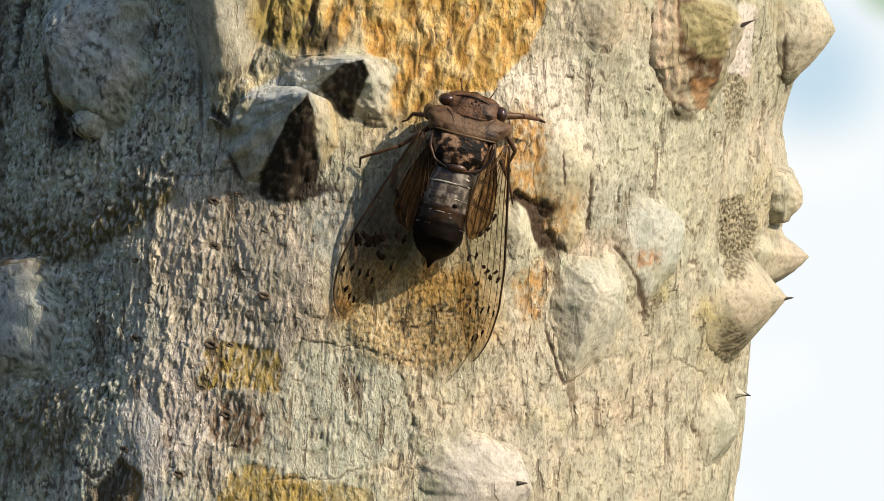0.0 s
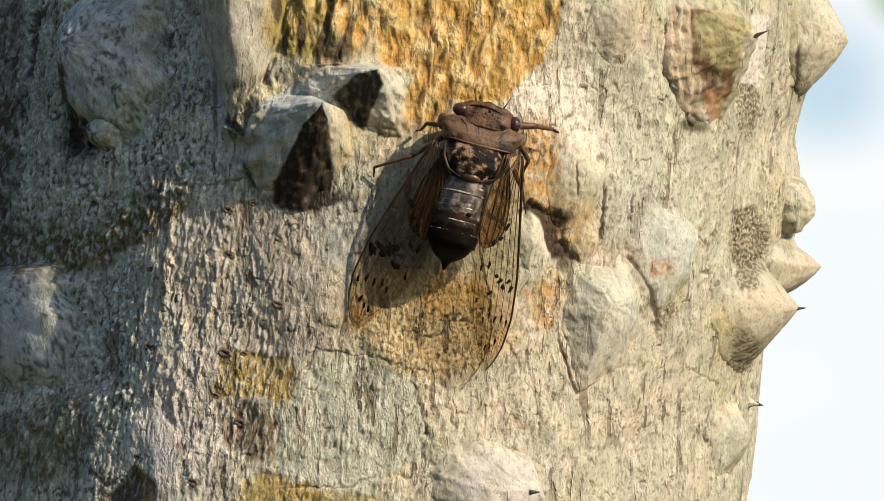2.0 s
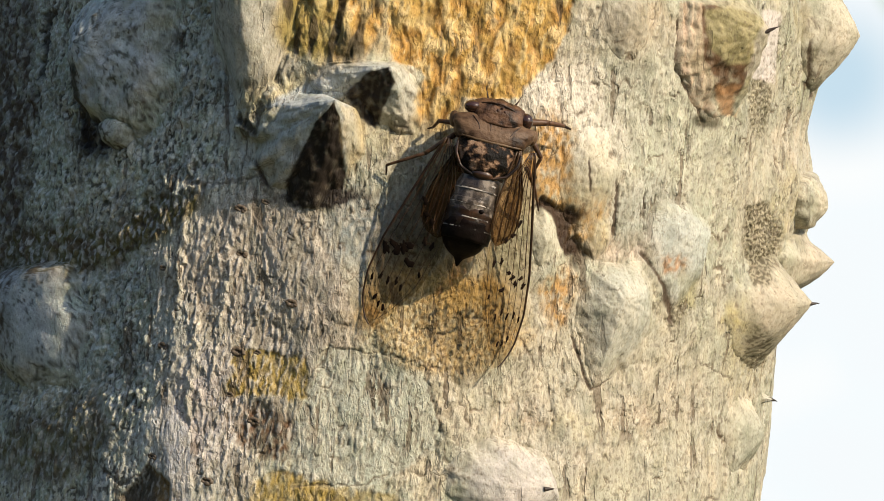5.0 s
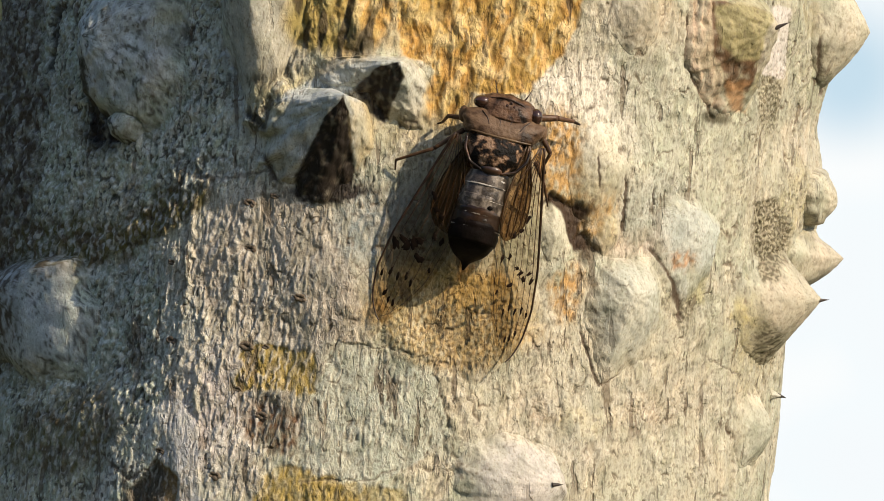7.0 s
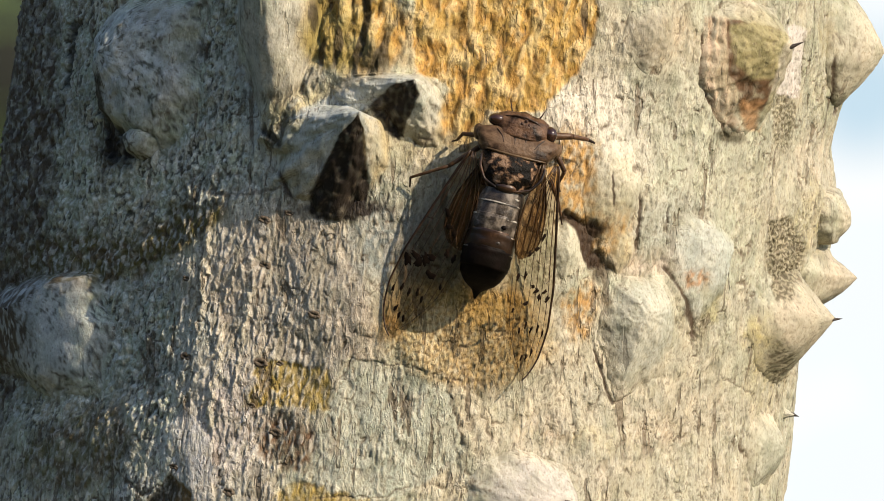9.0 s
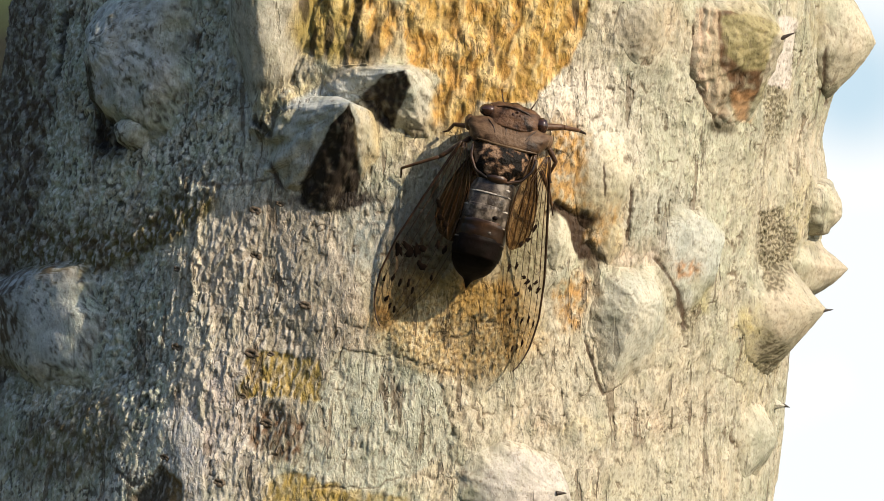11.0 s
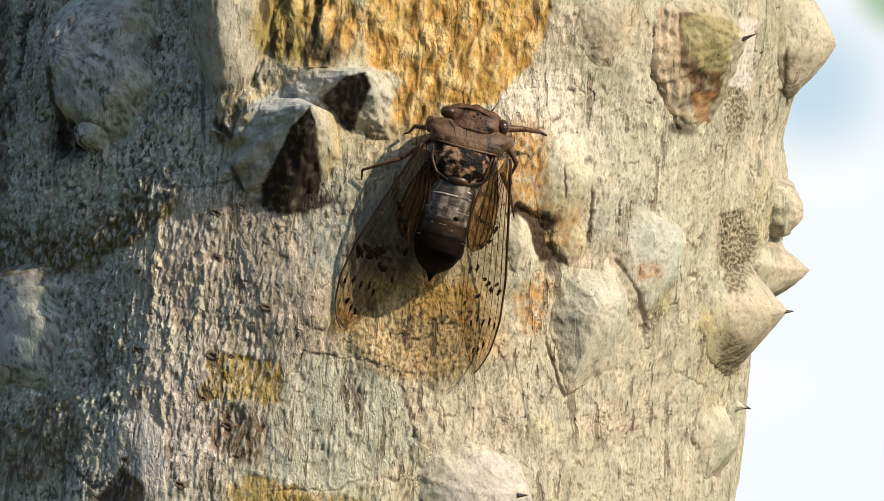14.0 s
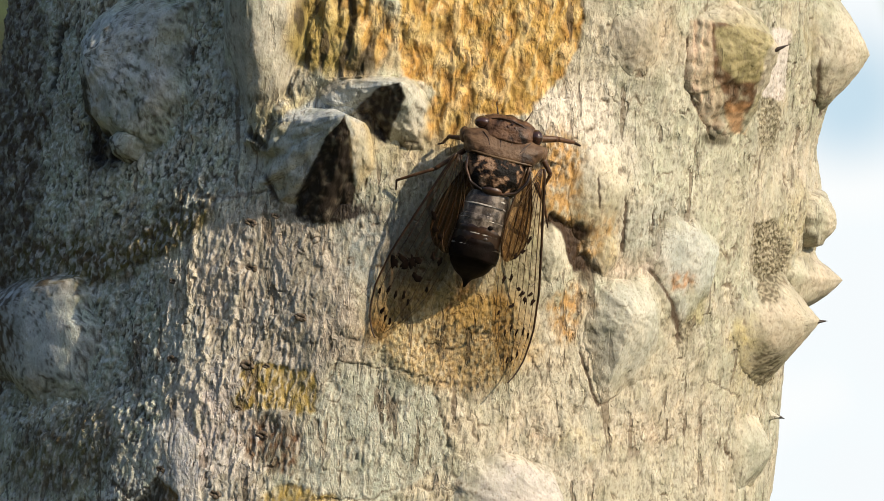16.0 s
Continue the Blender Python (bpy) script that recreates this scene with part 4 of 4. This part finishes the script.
def tube(name, points, radii, mat, segs=8, per=6):
    """A tapering tube along points, rounded at the bends."""
    p, r = np.array(points, float), np.array(radii, float)
    t = np.linspace(0, len(p) - 1, (len(p) - 1) * per + 1)
    q = np.stack([np.interp(t, np.arange(len(p)), p[:, i]) for i in range(3)], 1)
    r = np.interp(t, np.arange(len(p)), r)
    q[1:-1] = (q[:-2] + 2 * q[1:-1] + q[2:]) / 4
    d = np.gradient(q, axis=0)
    d /= np.linalg.norm(d, axis=1)[:, None] + 1e-9
    side = np.cross(d, (0.13, 0.21, 0.97))
    side /= np.linalg.norm(side, axis=1)[:, None] + 1e-9
    up = np.cross(side, d)
    a = np.arange(segs) * 2 * math.pi / segs
    pts = q[:, None] + r[:, None, None] * (np.cos(a)[None, :, None] * side[:, None] + np.sin(a)[None, :, None] * up[:, None])
    return grid_mesh(name, pts.reshape(-1, 3) * U, len(q), segs, mat, wrap=True, cap=True)


def ball(name, c, r, mat, turn=0.0):
    k, segs = 11, 18
    la = np.linspace(-math.pi / 2 + 0.02, math.pi / 2 - 0.02, k)
    a = np.arange(segs) * 2 * math.pi / segs
    X, Y, Z = np.outer(np.cos(la), np.cos(a)) * r[0], np.outer(np.cos(la), np.sin(a)) * r[1], np.outer(np.sin(la), np.ones(segs)) * r[2]
    ct, st = math.cos(radians(turn)), math.sin(radians(turn))
    pts = np.stack((X * ct - Y * st + c[0], X * st + Y * ct + c[1], Z + c[2]), -1).reshape(-1, 3) * U
    return grid_mesh(name, pts, k, segs, mat, wrap=True, cap=True)


def blotch(name, c, r, mat, turn, seed):
    """A thin, uneven fleck lying on a wing."""
    k, segs = 6, 16
    a = np.arange(segs) * 2 * math.pi / segs
    edge = 1 + 0.55 * fbm(np.cos(a) * 1.4 + seed * 3.1, np.sin(a) * 1.4 + seed * 1.7, 2, 97)
    g = np.linspace(0.05, 1, k)[:, None]
    X, Y, Z = g * np.cos(a) * edge * r[0], g * np.sin(a) * edge * r[1], r[2] * (1 - g * g) + 0 * a
    ct, st = math.cos(radians(turn)), math.sin(radians(turn))
    top = np.stack((X * ct - Y * st + c[0], X * st + Y * ct + c[1], Z + c[2]), -1)
    low = top[::-1] - np.array((0, 0, 0.4))
    return grid_mesh(name, np.concatenate((top, low)).reshape(-1, 3) * U, k * 2, segs, mat, wrap=True, cap=True)


def make_body():
    head = part("head", loft("head", [(98, 4, 58, 14, 6), (95, 4, 61, 34, 16), (88, 5, 65, 46, 24), (77, 6, 67, 50, 29), (64, 6, 68, 50, 31), (50, 5, 68, 46, 31)],
                             HEAD, rough=0.06, square=2.6), cicada, "brown head with black marks")
    for x, y, turn, size in ((-43, 74, 8, (16, 11.5, 13)), (56, 71, 10, (12, 15, 13))):
        part("eye", ball("eye", (x, y, 78), size, EYE, turn), head, "glossy dark brown eye")
    for x, y in ((0, 76), (7, 82), (13, 76)):
        part("ocellus", ball("ocellus", (x, y, 96), (2.6, 2.6, 2.4), EYE), head)
    part("frons_ridge", loft("frons_ridge", [(101, 5, 58, 4, 4), (97, 5, 64, 12, 14), (91, 5, 72, 15, 16), (84, 6, 79, 11, 11)], HEAD, rough=0.06), head)
    part("groove", tube("groove", [(-30, 84, 86), (-14, 88, 90), (6, 88, 93), (26, 84, 92), (42, 76, 88)], [1.2, 1.6, 1.8, 1.6, 1.2], VEIN), head, "black line between the eyes")
    for sgn in (-1, 1):
        part("antenna", tube("antenna", [(6 + sgn * 24, 93, 66), (6 + sgn * 29, 104, 66), (6 + sgn * 34, 118, 58)], [1.8, 1.1, 0.6], VEIN), head)
    collar = part("pronotum", loft("pronotum", [(64, 5, 66, 50, 22), (58, 4, 66, 72, 26), (51, 3, 66, 78, 31), (42, 3, 67, 75, 36), (32, 3, 67, 69, 40), (22, 3, 67, 63, 42), (17, 3, 67, 60, 41)],
                                   COLLAR, rough=0.04, square=3.4), cicada, "plain brown collar plate")
    for x0, x1 in ((-40, -28), (-12, -5), (20, 14), (48, 38)):
        part("groove", tube("groove", [(x0, 58, 92), (x1, 46, 99.5), (x1 * 0.85, 36, 104)], [0.8, 1.4, 0.8], VEIN), collar, "black groove line")
    part("collar_rim", tube("collar_rim", [(-52, 19, 99), (-40, 18, 104), (-20, 17, 107), (3, 16.5, 108), (26, 17, 107), (46, 18, 104), (58, 19, 99)], [1.2, 2.2, 2.6, 2.8, 2.6, 2.2, 1.2], RIM, 10), collar, "paler olive hind rim")
    for sgn in (-1, 1):
        part("collar_lobe", ball("collar_lobe", (3 + sgn * 72, 46, 64), (9, 15, 13), COLLAR, sgn * -8), collar)
    thorax = part("thorax", loft("thorax", [(22, 3, 66, 54, 38), (12, 3, 69, 58, 44), (-4, 2, 71, 59, 49), (-22, 1, 71, 54, 48), (-38, 0, 69, 45, 43), (-52, 0, 67, 34, 35)],
                                 THORAX, rough=0.08, seed=3), cicada, "dark thorax mottled with tan fuzz")
    part("fuzz", blotch("fuzz", (4, -57, 100), (26, 8, 4), SILVER, 0, 4.0), thorax, "silvery fuzz")
    for sgn in (-1, 1):
        part("thorax_ridge", tube("thorax_ridge", [(sgn * 58 + 2, 8, 96), (sgn * 56 + 2, -14, 98), (sgn * 42 + 1, -36, 100), (sgn * 16, -46, 106)], [2, 3, 3, 2], DUN), thorax)
    part("cross_ridge", ball("cross_ridge", (0, -42, 104), (20, 10, 10), DUN), thorax)
    return head


make_body()


def legs():
    def leg(a, b, c, d, w):
        femur = part("leg", tube("leg", [a, b], [w, w * 0.75], LEG, 10), cicada, "thin brown jointed leg")
        part("tibia", tube("tibia", [b, c], [w * 0.65, w * 0.5], LEG, 10), femur)
        part("tarsus", tube("tarsus", [c, d], [w * 0.45, w * 0.25], VEIN), femur)

    leg((58, 72, 48), (97, 82, 40), (128, 86, 16), (142, 84, 8), 7.5)
    leg((80, 40, 46), (100, 18, 40), (96, -4, 12), (104, -16, 6), 5.5)
    leg((78, -4, 46), (100, -32, 36), (116, -58, 8), (122, -72, 4), 5)
    leg((-60, 20, 50), (-104, -26, 48), (-162, -60, 14), (-158, -76, 4), 5)
    leg((-66, 40, 50), (-92, 38, 34), (-98, 26, 10), (-106, 22, 4), 5)


legs()


# ---- abdomen: rings that slide into one another ----
def abdomen():
    pieces = []
    front = part("abdomen", loft("abdomen", [(-36, 0, 66, 33, 34), (-46, 0, 66, 40, 40), (-62, 0, 66, 43, 43), (-84, 0, 66, 45, 44), (-98, 0, 66, 45.5, 44)], GREY, rough=0.03, seed=5), cicada,
                 "grey-dusted front of the abdomen with pale bands")
    for y, w in ((-70, 43.6), (-96, 45.8)):
        part("band", loft("band", [(y + 1.2, 0, 66, w, 43.8), (y - 1.6, 0, 66, w + 0.8, 44.8)], BAND, segs=48), front, "thin pale band")
    specs = (("abdomen_ring", -92, -126, 45.5, 45.5, 44, 43, GREY), ("abdomen_ring", -120, -156, 45.5, 45.5, 43, 41.5, DUN), ("abdomen_ring", -150, -188, 45, 43.5, 42, 40, DARK))
    for name, y0, y1, w0, w1, h0, h1, mat in specs:
        ob = part(name, loft(name, [(y0, 0, 67, w0 - 1, h0 - 1), (y0 - 6, 0, 67, w0, h0), ((y0 + y1) / 2, 0, 66, (w0 + w1) / 2 + 0.6, (h0 + h1) / 2 + 0.6), (y1, 0, 65, w1, h1)], mat, rough=0.03, seed=int(-y0)), cicada)
        if mat is not DARK:
            part("band", loft("band", [(y1 + 0.9, 0, 65.2, w1 + 0.5, h1 + 0.5), (y1 - 1.2, 0, 65, w1 + 0.9, h1 + 0.9)], BAND, segs=48), ob, "thin pale band")
        pieces.append(ob)
    for i, x in ((0, 14), (1, 10)):
        part("spot", ball("spot", (x, (-112, -141)[i], (109, 105)[i]), (5, 4, 3), BAND if i else DARK), pieces[i])
    tip = part("abdomen_tip", loft("abdomen_tip", [(-178, 0, 64, 43, 39), (-192, 0, 60, 41.5, 36), (-204, 0, 56, 37, 31), (-214, 0, 51, 29, 24), (-221, 0, 48, 19, 16), (-227, 0, 46, 9, 9), (-234, 0, 44, 5, 5), (-242, 0, 42, 1.8, 1.8)], DARK, rough=0.03), cicada,
               "black tapering end of the abdomen")
    pieces.append(tip)
    return pieces


RINGS = abdomen()

# ---- wings ----
SPAN = (0, 40, 130, 220, 290, 340, 370, 386, 392)
COSTA = (4, 15, 38, 60, 68, 63, 50, 38, 28)
INNER = (-6, -32, -52, -56, -38, -10, 8, 18, 26)


def wing_at(f, s, out, lift=0.0):
    """A place on the wing: f from inner edge 0 to leading edge 1, s along it; out: +1 or -1 side."""
    c, i = np.interp(s, SPAN, COSTA), np.interp(s, SPAN, INNER)
    x = i + (c - i) * f
    z = 6 * np.sin(np.pi * np.clip(f, 0, 1)) * np.sin(np.pi * np.clip(s / 392, 0, 1)) + lift
    return np.stack(np.broadcast_arrays(out * x, -np.asarray(s, float), z), -1)


def make_wing(out, base, size):
    def at(f, s, lift=0.0):
        return wing_at(f, s, out, lift) * np.array((1, size, 1))

    k, c = 40, 18
    s, f = np.meshgrid(np.linspace(0, 391.5, k), np.linspace(0, 1, c), indexing="ij")
    top = at(f.ravel(), s.ravel()) * U
    film = part("forewing", grid_mesh("forewing", top, k, c, FILM), cicada, "clear smoky forewing with dark veins and spots")
    film.location = Vector(base) * U

    def vein(points, w, mat=VEIN):
        pts = [at(f, s, 1.0).tolist() for f, s in points]
        part("vein", tube("vein", pts, np.linspace(w * 0.62, w * 0.28, len(pts)) * (1 if w > 4 else 0.75), mat, 6, 4), film)

    edge = [(1.0, s) for s in (0, 40, 90, 130, 180, 220, 260, 290, 320, 345, 365, 380, 389)]
    vein(edge, 4.4)
    vein([(0.9, 0), (0.86, 60), (0.86, 130), (0.86, 200)], 2.6, GILT)
    vein([(0.86, 150), (0.88, 220), (0.88, 290), (0.86, 345)], 1.7)
    vein([(0.5, 0), (0.66, 60), (0.70, 130), (0.72, 210), (0.72, 290), (0.66, 360)], 1.8)
    vein([(0.5, 0), (0.52, 60), (0.54, 130), (0.58, 210), (0.56, 290), (0.50, 372)], 1.8, GILT)
    vein([(0.4, 0), (0.40, 60), (0.38, 130), (0.44, 210), (0.42, 290), (0.34, 375)], 1.6)
    vein([(0.3, 0), (0.25, 60), (0.22, 130), (0.30, 210), (0.27, 290), (0.20, 365)], 1.6)
    vein([(0.1, 0), (0.10, 60), (0.10, 130), (0.14, 210), (0.12, 300), (0.08, 345)], 1.5, GILT)
    vein([(0.0, 0), (0.0, 60), (0.0, 130), (0.0, 165)], 2.2, GILT)
    vein([(0.05, 200), (0.06, 290), (0.09, 345), (0.3, 374), (0.6, 380), (0.9, 372)], 1.1)
    vein([(0.86, 205), (0.78, 212), (0.72, 206)], 1.5)
    vein([(0.72, 232), (0.64, 240), (0.57, 232)], 1.5)
    vein([(0.57, 222), (0.50, 214), (0.44, 224)], 1.5)
    vein([(0.44, 248), (0.34, 256), (0.28, 246)], 1.5)
    vein([(0.30, 205), (0.2, 200), (0.13, 208)], 1.5)
    vein([(0.72, 120), (0.62, 128), (0.54, 122)], 1.5)
    # smoky spots along the cross-veins and towards the outer margin
    spots = ((0.86, 238, 11, 6, 60), (0.78, 226, 12, 5, 30), (0.66, 236, 12, 6, 120), (0.58, 226, 12, 6, 50), (0.50, 218, 9, 5, 0), (0.38, 250, 10, 6, 20),
             (0.30, 200, 11, 6, 80), (0.16, 205, 10, 6, 90), (0.60, 128, 13, 6, 60), (0.45, 150, 10, 7, 10), (0.72, 292, 12, 4, 95), (0.56, 296, 10, 4, 80),
             (0.42, 290, 9, 4, 85), (0.28, 300, 9, 4, 90), (0.66, 335, 11, 4, 100), (0.50, 345, 9, 4, 90), (0.34, 348, 9, 4, 80), (0.88, 300, 12, 3.5, 90),
             (0.12, 265, 8, 4, 80), (0.30, 160, 9, 6, 70))
    for f, s, a, b, turn in spots:
        p = at(f, s, 1.6)
        grow = (1.05 if 210 < s < 260 else 0.7) if out < 0 else 0.62
        part("spot", blotch("spot", p, (a * grow, b * grow, 0.7), SPOT, turn * out, f * 37 + s), film, "dark brown spot")

    # short amber hindwing folded under the base
    k, c = 22, 12
    s, f = np.meshgrid(np.linspace(0, 175, k), np.linspace(0, 1, c), indexing="ij")
    s, f = s.ravel(), f.ravel()
    wide = np.interp(s, (0, 30, 90, 140, 165, 175), (6, 26, 62, 66, 44, 8))
    pts = np.stack((out * (-28 + (f - 0.35) * wide), -s, -10 + 5 * np.sin(np.pi * f)), -1) * U
    hind = part("hindwing", grid_mesh("hindwing", pts, k, c, AMBER), cicada, "short amber-brown hindwing")
    hind.location = Vector(base) * U
    for g in (0.02, 0.3, 0.55, 0.8, 1.0):
        line = [(out * (-28 + (g - 0.35) * np.interp(q, (0, 30, 90, 140, 165, 175), (6, 26, 62, 66, 44, 8))), -q, -9 + 5 * math.sin(math.pi * g)) for q in (2, 40, 80, 120, 150, 168)]
        part("vein", tube("vein", line, [2, 1.8, 1.6, 1.4, 1.2, 0.9], GILT, 6, 3), hind)
    return film, hind


LEFT, RIGHT = (-72, 8, 82), (80, 20, 84)
left_wing, left_hind = make_wing(-1, LEFT, 0.93)
right_wing, right_hind = make_wing(1, RIGHT, 1.0)


# ---- what moves ----
def wing_pose(base, splay, roll, dip):
    """Hinge place; degrees outwards, of inner-edge lift, and of dip towards the bark at the tip."""
    return Matrix.Translation(Vector(base) * U) @ pose(0, 0, 0, 0, 0, splay) @ pose(0, 0, 0, dip, 0, 0) @ pose(0, 0, 0, 0, roll, 0)


def motions():
    # how far the abdomen is drawn in, in tenths of a millimetre
    drawn = [(0, 21), (0.5, 23), (1, 26), (1.5, 32), (2, 34), (2.5, 34), (3, 34), (3.5, 36), (4, 37), (4.2, 37), (6.3, 32), (6.5, 31), (7, 20), (7.5, 9), (8, 2), (8.5, 0), (9, 0),
             (11.5, 4), (12, 5), (12.5, 6), (13, 6), (13.5, 12), (14, 19), (14.5, 21), (15, 23), (15.5, 25), (16, 26)]
    for i, ob in enumerate(RINGS):
        share = (0.15, 0.45, 0.75, 1.0)[i]
        walk(ob, [(t, pose(0, d * share * U, 0)) for t, d in drawn])
    # how far the wing tips are drawn together, 0 to 1
    shut = [(0, 0), (1, 0.1), (2, 0.25), (3, 0.4), (3.5, 0.6), (4, 0.55), (6.5, 0.8), (7, 0.95), (7.5, 1), (8, 0.7), (8.5, 0.15), (9, 0), (11.5, 0), (14, 0), (16, 0.1)]
    walk(left_wing, [(t, wing_pose(LEFT, -4.3 + 1.3 * a, -28, 10.8)) for t, a in shut])
    walk(left_hind, [(t, wing_pose(LEFT, -2.5 + 0.8 * a, -25, 6)) for t, a in shut])
    walk(right_wing, [(t, wing_pose(RIGHT, 2.4 - 0.9 * a, 40, 9.5)) for t, a in shut])
    walk(right_hind, [(t, wing_pose(RIGHT, 1.5 - 0.6 * a, 40, 6)) for t, a in shut])


motions()
